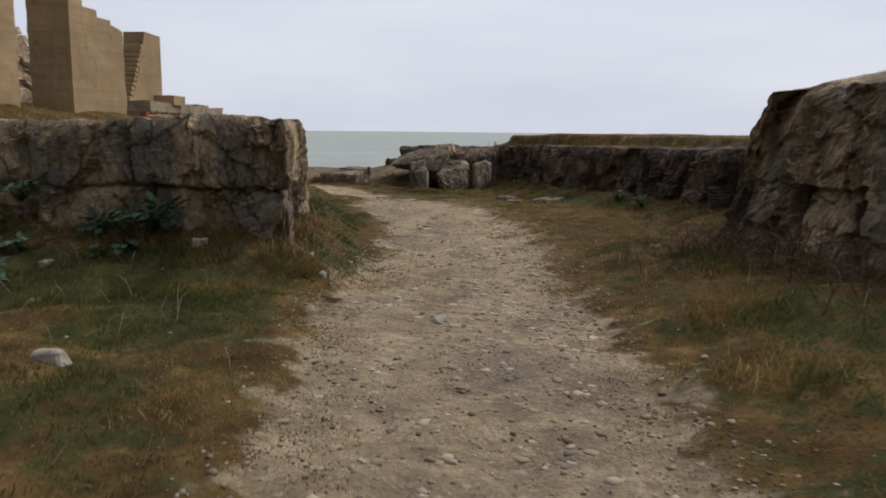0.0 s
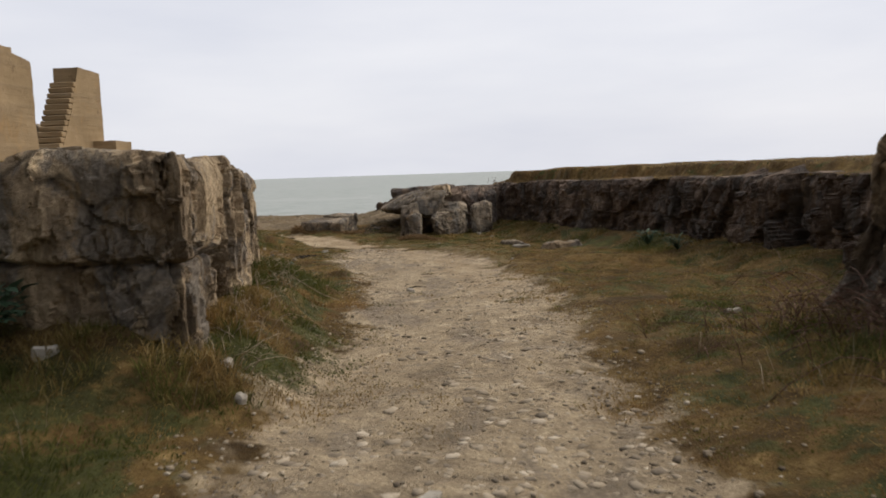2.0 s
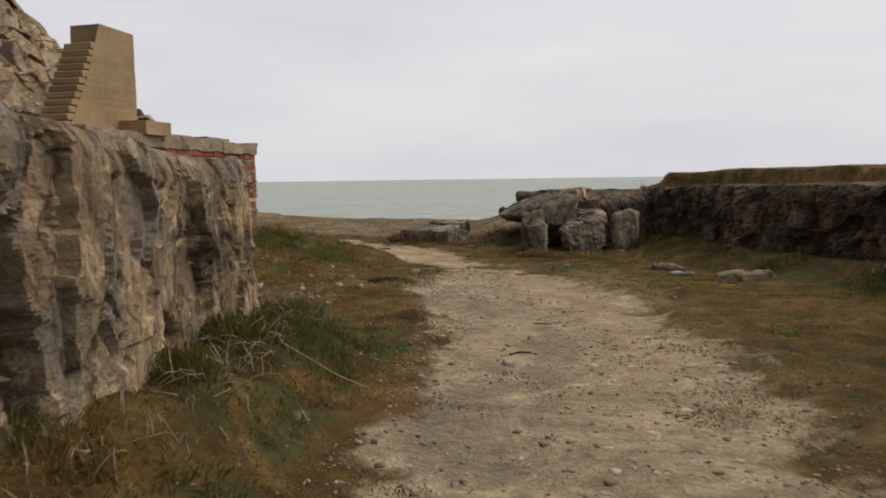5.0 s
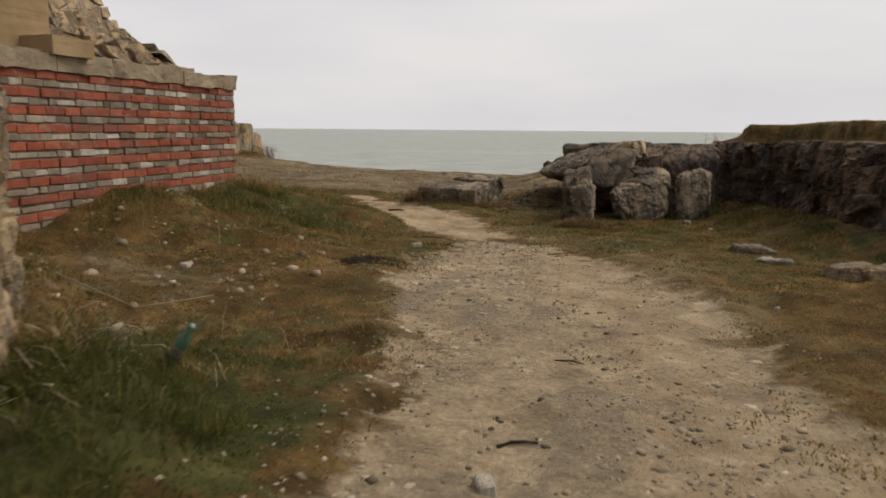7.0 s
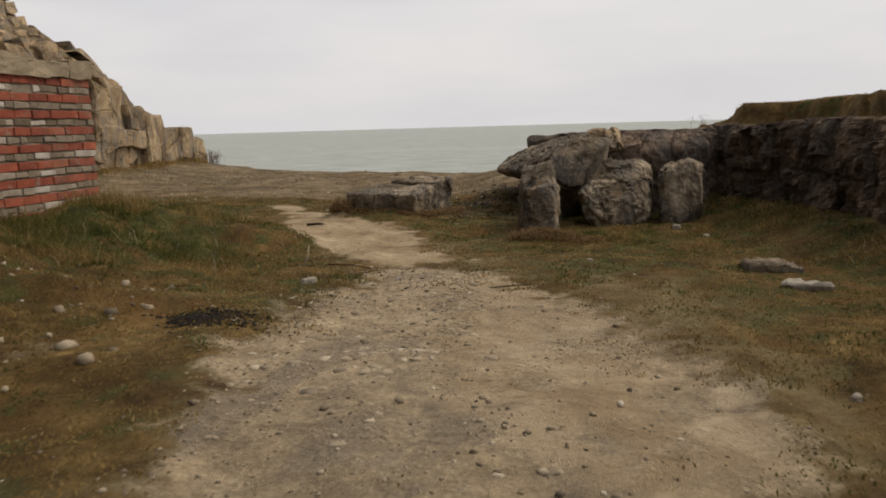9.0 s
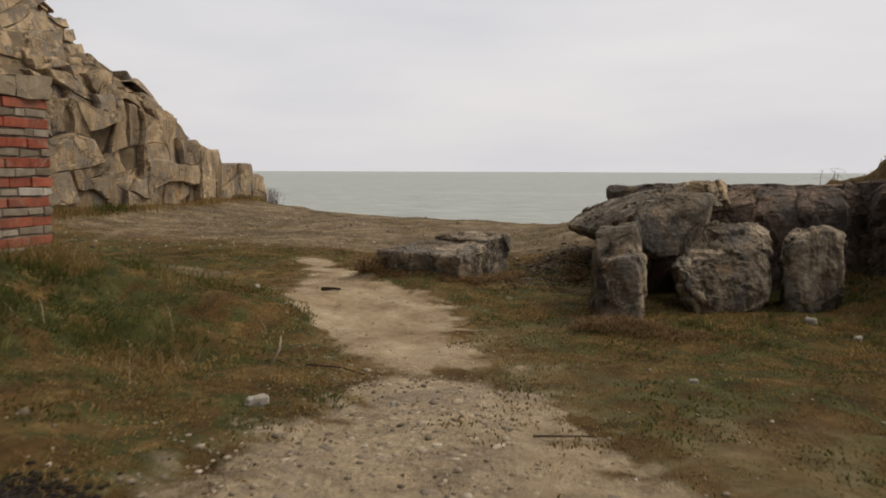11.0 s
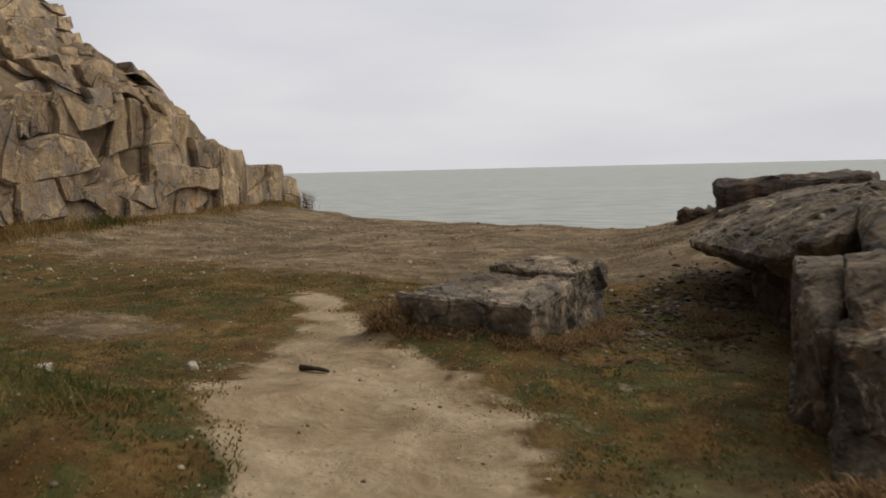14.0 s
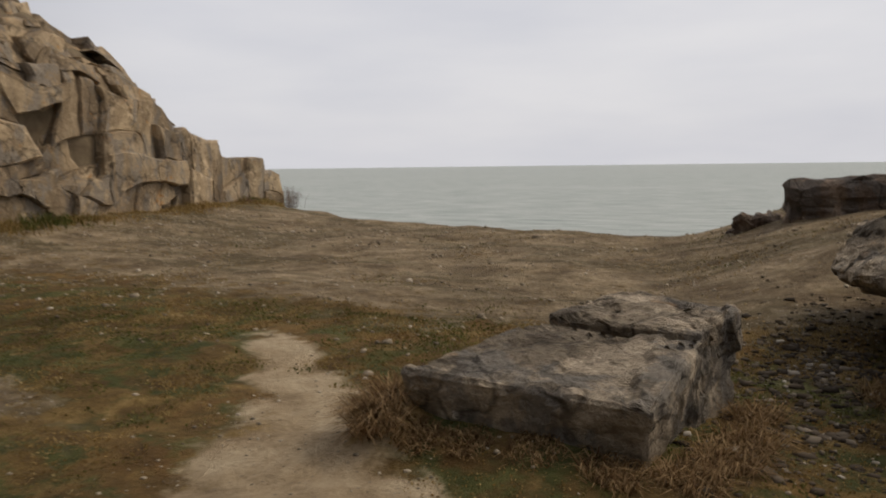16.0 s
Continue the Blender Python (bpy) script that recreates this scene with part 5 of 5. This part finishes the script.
for x, y, r, h in [(-4.57, 24.98, 0.11, 0.33), (-4.5, 24.86, 0.11, 0.3), (-4.62, 25.12, 0.1, 0.33), (-4.58, 25.3, 0.1, 0.3), (-4.3, 24.84, 0.11, 0.12), (-4.05, 24.86, 0.11, 0.09), (-3.75, 24.86, 0.13, 0.08), (-3.42, 24.84, 0.12, 0.15), (-3.15, 24.98, 0.13, 0.22),
                   (-3.02, 25.3, 0.12, 0.24), (-2.97, 25.7, 0.12, 0.26), (-2.95, 26.1, 0.12, 0.24), (-1.28, 22.92, 0.14, 0.2), (-1.08, 22.9, 0.17, 0.2), (-0.85, 22.9, 0.18, 0.18), (-0.62, 22.98, 0.17, 0.15), (-0.4, 23.1, 0.16, 0.1),
                   (-2.3, 26.6, 0.16, 0.24), (-2.15, 26.2, 0.14, 0.2)]:
    tuft(x, y, -0.6, r, h, 420, M_RUST, "rust-brown tussock of dead grass against the stone", droop=True)
for x, y, r, h in [(-0.75, 8.1, 0.3, 0.26), (-0.9, 9.2, 0.2, 0.22), (-1.1, 10.2, 0.2, 0.22), (-1.35, 11.2, 0.22, 0.2), (-1.6, 12.2, 0.22, 0.2), (-1.85, 13.2, 0.3, 0.26), (-1.5, 13.6, 0.4, 0.26), (-2.1, 14.1, 0.4, 0.26), (-1.3, 12.6, 0.35, 0.22), (-4.6, 19.2, 0.5, 0.3), (-5.3, 19.8, 0.5, 0.34), (-5.6, 21.0, 0.5, 0.34), (-4.2, 20.6, 0.5, 0.26), (-5.0, 22.0, 0.5, 0.28), (-5.4, 18.2, 0.5, 0.3), (-1.6, 8.0, 0.35, 0.24), (-2.4, 8.2, 0.4, 0.22),
                   (2.9, 6.6, 0.4, 0.26), (3.2, 8.2, 0.4, 0.28), (2.7, 5.2, 0.35, 0.24), (3.3, 9.4, 0.35, 0.24), (-2.6, 13.9, 0.35, 0.32), (3.6, 17.2, 0.4, 0.22), (3.0, 20.6, 0.4, 0.24), (1.7, 23.8, 0.4, 0.22)]:
    tuft(x, y, -0.6, r, h * 0.8, 560, M_GRASS, "straw-coloured tussock of long dead grass")


def pebbles(name, x, y, z, size, material, label, flat=0.6):
    n = len(x)
    corner = np.array([[-1, -1, -1], [1, -1, -1], [1, 1, -1], [-1, 1, -1], [-1, -1, 1], [1, -1, 1], [1, 1, 1], [-1, 1, 1]], float)
    quads = np.array([[3, 2, 1, 0], [4, 5, 6, 7], [0, 1, 5, 4], [1, 2, 6, 5], [2, 3, 7, 6], [3, 0, 4, 7]])
    v = corner[None] * gr.uniform(0.4, 1.1, (n, 8, 3)) * (size / 2)[:, None, None]
    v[:, 4:, :2] *= 0.68
    v[:, :, 2] *= flat
    v[:, :, 0] *= gr.uniform(0.8, 1.5, (n, 1))
    a = gr.uniform(0, 2 * np.pi, n)
    c, s = np.cos(a)[:, None], np.sin(a)[:, None]
    vx, vy = v[:, :, 0] * c - v[:, :, 1] * s, v[:, :, 0] * s + v[:, :, 1] * c
    v[:, :, 0], v[:, :, 1] = vx + x[:, None], vy + y[:, None]
    v[:, :, 2] += (z + size * flat * 0.22)[:, None]
    q = (np.arange(n)[:, None, None] * 8 + quads[None]).reshape(-1, 4)
    return tagged(bulk(name, v.reshape(-1, 3), q, material), label, "gravel", kind="stuff")


def on_path(x, y):
    p, s, d, g = masks(x, y)
    p = p * (1 - 0.75 * ramp01(y, 12, 16) * ramp01(x - path_left(y), 0.8, 1.7))
    edge = np.exp(-((p - 0.5) / 0.28) ** 2)
    return np.clip(ramp01(p, 0.2, 0.6) * (0.25 + 0.6 * np.clip(wave_noise(x, y, 1.1, 51), 0, 1)) + 0.5 * edge, 0, 1)


x, y = scatter(42000, -3.2, 3.0, 1.5, 21.0, on_path)
pebbles("gravel", x, y, land(x, y), np.clip(gr.lognormal(-4.25, 0.5, len(x)), 0.008, 0.06), M_PEBBLE, "loose limestone gravel on the track", 0.42)
x, y = scatter(34000, -3.0, 3.0, 1.5, 20.5, lambda x, y: ramp01(masks(x, y)[0], 0.45, 0.8) * (1 - 0.8 * ramp01(y, 12, 16) * ramp01(x - path_left(y), 0.8, 1.7)) * np.clip(0.15 + 0.7 * wave_noise(x, y, 0.8, 53) + 0.5 * wave_noise(x, y, 2.6, 54), 0.02, 1))
pebbles("gravel", x, y, land(x, y) - 0.004, np.clip(gr.lognormal(-3.35, 0.5, len(x)), 0.016, 0.09), M_BEDDED, "flat stones trodden into the track", 0.22)
x, y = scatter(520, -3.0, 3.2, 1.5, 20.0, on_path)
pebbles("gravel", x, y, land(x, y), gr.uniform(0.02, 0.05, len(x)), M_PEBBLE, "larger loose stones along the track", 0.45)
x, y = scatter(15000, -15.5, -1.0, 26.0, 38.0, lambda x, y: 0.25 + 0.75 * np.exp(-((x + 14.0) / 2.2) ** 2 - ((y - 33.0) / 3.0) ** 2))
pebbles("gravel", x, y, land(x, y), np.clip(gr.lognormal(-3.9, 0.55, len(x)), 0.012, 0.16), M_PEBBLE, "scattered stones on the bare ground by the brink")
x, y = scatter(900, -6.2, -2.2, 13.5, 19.0, lambda x, y: turfness(x, y) * 0.6 * ramp01(-x, 2.2, 3.4))
pebbles("gravel", x, y, land(x, y), np.clip(gr.lognormal(-3.5, 0.6, len(x)), 0.015, 0.2), M_PEBBLE, "rubble strewn below the brick wall")
x, y = scatter(900, -7.0, 1.5, 20.0, 26.0, lambda x, y: 0.35 + 0 * x)
pebbles("gravel", x, y, land(x, y), np.clip(gr.lognormal(-4.2, 0.45, len(x)), 0.01, 0.045), M_PEBBLE, "few small stones on the turf and sand")
x, y = scatter(9000, -6.5, 1.0, 19.5, 25.5, lambda x, y: np.clip(0.15 * ramp01(masks(x, y)[1], 0.1, 0.5) + 0.6 * np.exp(-((masks(x, y)[1] - 0.4) / 0.25) ** 2), 0, 1))
pebbles("gravel", x, y, land(x, y), np.clip(gr.lognormal(-4.5, 0.45, len(x)), 0.007, 0.035), M_PEBBLE, "fine gravel along the edges of the sand", 0.42)
x, y = scatter(9000, -4.0, -1.4, 24.6, 29.0, lambda x, y: np.exp(-((x + 2.65 - 0.08 * (y - 26.6)) / 0.5) ** 2 - ((y - 26.7) / 1.3) ** 2))
pebbles("scree", x, y, land(x, y), np.clip(gr.lognormal(-3.55, 0.5, len(x)), 0.012, 0.1), M_SCREE, "dark shaly scree beside the slab", 0.32)


# ---- stems, twigs, leaves ----
def tube(points, radii, sides=4):
    verts, faces = [], []
    for i, p in enumerate(points):
        p = Vector(p)
        way = (Vector(points[min(i + 1, len(points) - 1)]) - Vector(points[max(i - 1, 0)])).normalized()
        side = way.orthogonal().normalized()
        other = way.cross(side)
        for k in range(sides):
            a = 2 * math.pi * k / sides
            verts.append(tuple(p + (side * math.cos(a) + other * math.sin(a)) * radii[i]))
    for i in range(len(points) - 1):
        for k in range(sides):
            j = (k + 1) % sides
            faces.append((i * sides + k, i * sides + j, (i + 1) * sides + j, (i + 1) * sides + k))
    faces.append(tuple(range(sides - 1, -1, -1)))
    faces.append(tuple(range((len(points) - 1) * sides, len(points) * sides)))
    return verts, faces


def tubes(name, runs, material, sides=4):
    verts, faces = [], []
    for pts, radii in runs:
        v, f = tube(pts, radii, sides)
        faces += [tuple(i + len(verts) for i in q) for q in f]
        verts += v
    return solid(name, verts, faces, material, True)


tw = random.Random(31)


def arc(x, y, z, reach, rise, turn, steps=7, radius=0.005, wander=0.05):
    pts, radii = [], []
    for i in range(steps + 1):
        t = i / steps
        d = reach * t
        pts.append((x + math.cos(turn) * d + tw.uniform(-wander, wander) * t, y + math.sin(turn) * d + tw.uniform(-wander, wander) * t, z + rise * (1.6 * t - 1.25 * t * t) + tw.uniform(-0.02, 0.02) * t))
        radii.append(radius * (1 - 0.7 * t))
    return pts, radii


runs = []
for _ in range(800):
    y = tw.uniform(3.4, 10.0)
    x = float(np.interp(y, [3, 6, 8.3, 10], [5.3, 4.7, 3.95, 3.5])) - abs(tw.gauss(0, 0.45)) - 0.02
    runs.append(arc(x, y, lz(x, y) - 0.02, tw.uniform(0.2, 0.8), tw.uniform(0.1, 0.75), tw.uniform(0, 6.28), 6, tw.uniform(0.003, 0.006)))
tagged(tubes("bramble", runs, M_BRAMBLE, 3), "tangle of leafless brown bramble stems below the outcrop", "bramble", kind="stuff")
runs = []
for _ in range(150):
    y = tw.uniform(8.4, 14.2)
    x = float(np.interp(y, [8.4, 10.4, 13.2, 14.3], [-0.75, -1.15, -1.8, -2.7])) + abs(tw.gauss(0, 0.22))
    runs.append(arc(x, y, lz(x, y) - 0.02, tw.uniform(0.1, 0.4), tw.uniform(0.08, 0.35), tw.uniform(0, 6.28), 5, tw.uniform(0.0025, 0.005)))
tagged(tubes("bramble", runs, M_STICK, 3), "pale dead stems at the foot of the outcrop", "bramble", kind="stuff")


def twig_bush(x, y, z, radius, height, n, label, material=M_BRAMBLE):
    rs = [arc(x + tw.gauss(0, radius * 0.35), y + tw.gauss(0, radius * 0.35), z, tw.uniform(0.1, radius), height * tw.uniform(0.9, 1.8), tw.uniform(0, 6.28), 6, 0.0035, 0.06) for _ in range(n)]
    return tagged(tubes("bush", rs, material, 3), label, "bush")


twig_bush(-18.1, 42.6, -0.4, 0.4, 0.8, 110, "bare reddish twiggy bush at the end of the cliff")
twig_bush(0.9, 27.4, 0.8, 0.3, 0.3, 7, "thin bare twigs standing on the crest")
twig_bush(-17.0, 39.2, -0.2, 0.4, 0.45, 50, "low dry bush at the foot of the cliff")


def leafy(x, y, z, radius, n, size, label, drop=0.0):
    """A rosette of broad curled leaves on short stalks."""
    plant = tagged(new("sea_cabbage"), label, "plant", "leafy plants at the rock foot")
    lv, lf, stems = [], [], []
    for _ in range(n):
        a, r = tw.uniform(0, 6.28), radius * math.sqrt(tw.random())
        base = Vector((x + math.cos(a) * r, y + math.sin(a) * r * 0.7, z + tw.uniform(-0.3, 1.0) * radius * 0.6))
        way = Vector((math.cos(a) + tw.uniform(-0.4, 0.4), math.sin(a) - 0.5 + tw.uniform(-0.4, 0.4), tw.uniform(0.0, 0.9))).normalized()
        L = size * tw.uniform(0.6, 1.3)
        side = way.cross(Vector((0, 0, 1))).normalized() * L * 0.33
        up = side.cross(way).normalized()
        i = len(lv)
        for t, w in ((0, 0.15), (0.3, 0.85), (0.65, 1.0), (1.0, 0.25)):
            mid = base + way * L * t - up * L * 0.35 * t * t
            lv += [tuple(mid - side * w + up * L * 0.08), tuple(mid), tuple(mid + side * w + up * L * 0.08)]
        for q in range(3):
            for c in range(2):
                k = i + q * 3 + c
                lf.append((k, k + 1, k + 4, k + 3))
        stems.append(([(x, y, z - radius * 0.5), tuple(base.lerp(Vector((x, y, z)), 0.4)), tuple(base)], [0.006, 0.005, 0.004]))
    leaves = solid("foliage", lv, lf, M_LEAF, True)
    leaves.parent = plant
    st = tubes("stem", stems, M_LEAF, 3)
    st.parent = plant
    return plant


for x, y, z, r, n, s in [(-2.15, 8.3, 0.5, 0.28, 70, 0.1), (-2.75, 8.45, 0.38, 0.24, 50, 0.1), (-2.5, 8.2, 0.14, 0.26, 50, 0.12), (-3.5, 8.3, 0.12, 0.3, 60, 0.15), (-4.3, 8.75, 0.3, 0.3, 50, 0.12), (-3.3, 7.3, 0.08, 0.22, 26, 0.16),
                         (-3.75, 8.75, 0.7, 0.22, 40, 0.09), (-5.2, 9.0, 0.3, 0.35, 60, 0.13), (3.75, 17.9, -0.02, 0.25, 40, 0.06), (4.05, 16.9, -0.02, 0.25, 36, 0.06)]:
    leafy(x, y, z, r, n, s, "dark green leafy sea cabbage at the rock foot")


def stick(name, pts, radius, material, label, category="stick"):
    n = len(pts)
    return tagged(tubes(name, [([(a, b, lz(a, b) + c) for a, b, c in pts], [radius * (1 - 0.5 * i / (n - 1)) for i in range(n)])], material, 6), label, category)


stick("driftwood", [(-4.62, 23.93, 0.02), (-4.52, 23.9, 0.025), (-4.42, 23.86, 0.025), (-4.32, 23.83, 0.02)], 0.024, M_WOOD, "short dark piece of driftwood on the sand", "wood")
stick("stick", [(-3.05, 20.62, 0.0), (-3.02, 20.68, 0.12), (-3.03, 20.72, 0.22)], 0.012, M_STICK, "bleached broken stick standing in the turf")
stick("stick", [(-2.85, 20.75, 0.02), (-2.6, 20.8, 0.03), (-2.4, 20.78, 0.02)], 0.007, M_WOOD, "thin dark stick lying on the turf")
stick("stick", [(-1.0, 20.0, 0.02), (-0.75, 20.02, 0.03), (-0.65, 20.05, 0.02)], 0.006, M_WOOD, "dark twig lying across the track end")
stick("branch", [(-0.16, 14.15, 0.008), (-0.11, 14.2, 0.014), (-0.05, 14.23, 0.012), (0.0, 14.25, 0.006)], 0.012, M_WOOD, "dark rotten piece of branch on the track", "wood")
stick("stick", [(-0.14, 15.5, 0.0), (-0.04, 15.52, 0.01), (0.04, 15.5, 0.0)], 0.007, M_WOOD, "dark stick lying on the track")
stick("stick", [(-3.0, 14.6, 0.3), (-2.6, 14.8, 0.25), (-2.25, 15.1, 0.32)], 0.005, M_STICK, "long bleached stem arching over grass")
stick("stick", [(-2.4, 14.3, 0.06), (-2.1, 14.4, 0.1), (-1.8, 14.35, 0.04)], 0.006, M_STICK, "bleached stem lying in the grass")
stick("stick", [(2.45, 9.3, 0.0), (2.47, 9.32, 0.17), (2.4, 9.3, 0.18)], 0.007, M_STICK, "pale hooked stalk standing in the grass")
stick("stick", [(-0.3, 5.2, 0.0), (-0.31, 5.22, 0.1), (-0.33, 5.22, 0.17)], 0.006, M_STICK, "pale upright stalk at the track edge")
stick("stick", [(-1.3, 12.3, 0.02), (-1.0, 12.5, 0.05), (-0.8, 12.55, 0.03)], 0.007, M_STICK, "tan dead branch at the edge of the track")


def bottle(x, y):
    z = lz(x, y)
    thing_ob = tagged(new("bottle"), "empty green glass bottle lying tilted in the grass", "bottle")
    bm = bmesh.new()
    prof = [(0.0, 0.0), (0.034, 0.0), (0.037, 0.01), (0.037, 0.17), (0.03, 0.2), (0.015, 0.235), (0.013, 0.29), (0.016, 0.292), (0.016, 0.305), (0.0, 0.305)]
    rings = []
    for r, h in prof:
        rings.append([bm.verts.new((r * math.cos(2 * math.pi * k / 14), r * math.sin(2 * math.pi * k / 14), h)) for k in range(14)])
    for a, b in zip(rings, rings[1:]):
        for k in range(14):
            j = (k + 1) % 14
            bm.faces.new((a[k], a[j], b[j], b[k]))
    bmesh.ops.remove_doubles(bm, verts=bm.verts[:], dist=0.0005)
    body = part("body", bm, M_GLASS, thing_ob, smooth=True)
    bm = bmesh.new()
    bmesh.ops.create_cone(bm, segments=14, radius1=0.0385, radius2=0.0385, depth=0.08, matrix=Matrix.Translation((0, 0, 0.1)))
    part("paper_label", bm, M_WHITE_STONE, thing_ob, "faded pale paper label", True)
    thing_ob.matrix_world = pose(x, y, z + 0.02, 38, 24, 40)
    return thing_ob


bottle(-2.0, 14.35)

# cold fire: charred bits on a black patch
x, y = scatter(15000, -3.2, -1.9, 17.6, 19.0, lambda x, y: np.exp(-((x + 2.55) / 0.22) ** 2 - ((y - 18.2) / 0.15) ** 2))
tagged(pebbles("charcoal", x, y, land(x, y), gr.uniform(0.012, 0.042, len(x)), M_CHAR, "x", 0.3), "black charcoal and ash of an old fire", "charcoal", kind="stuff")
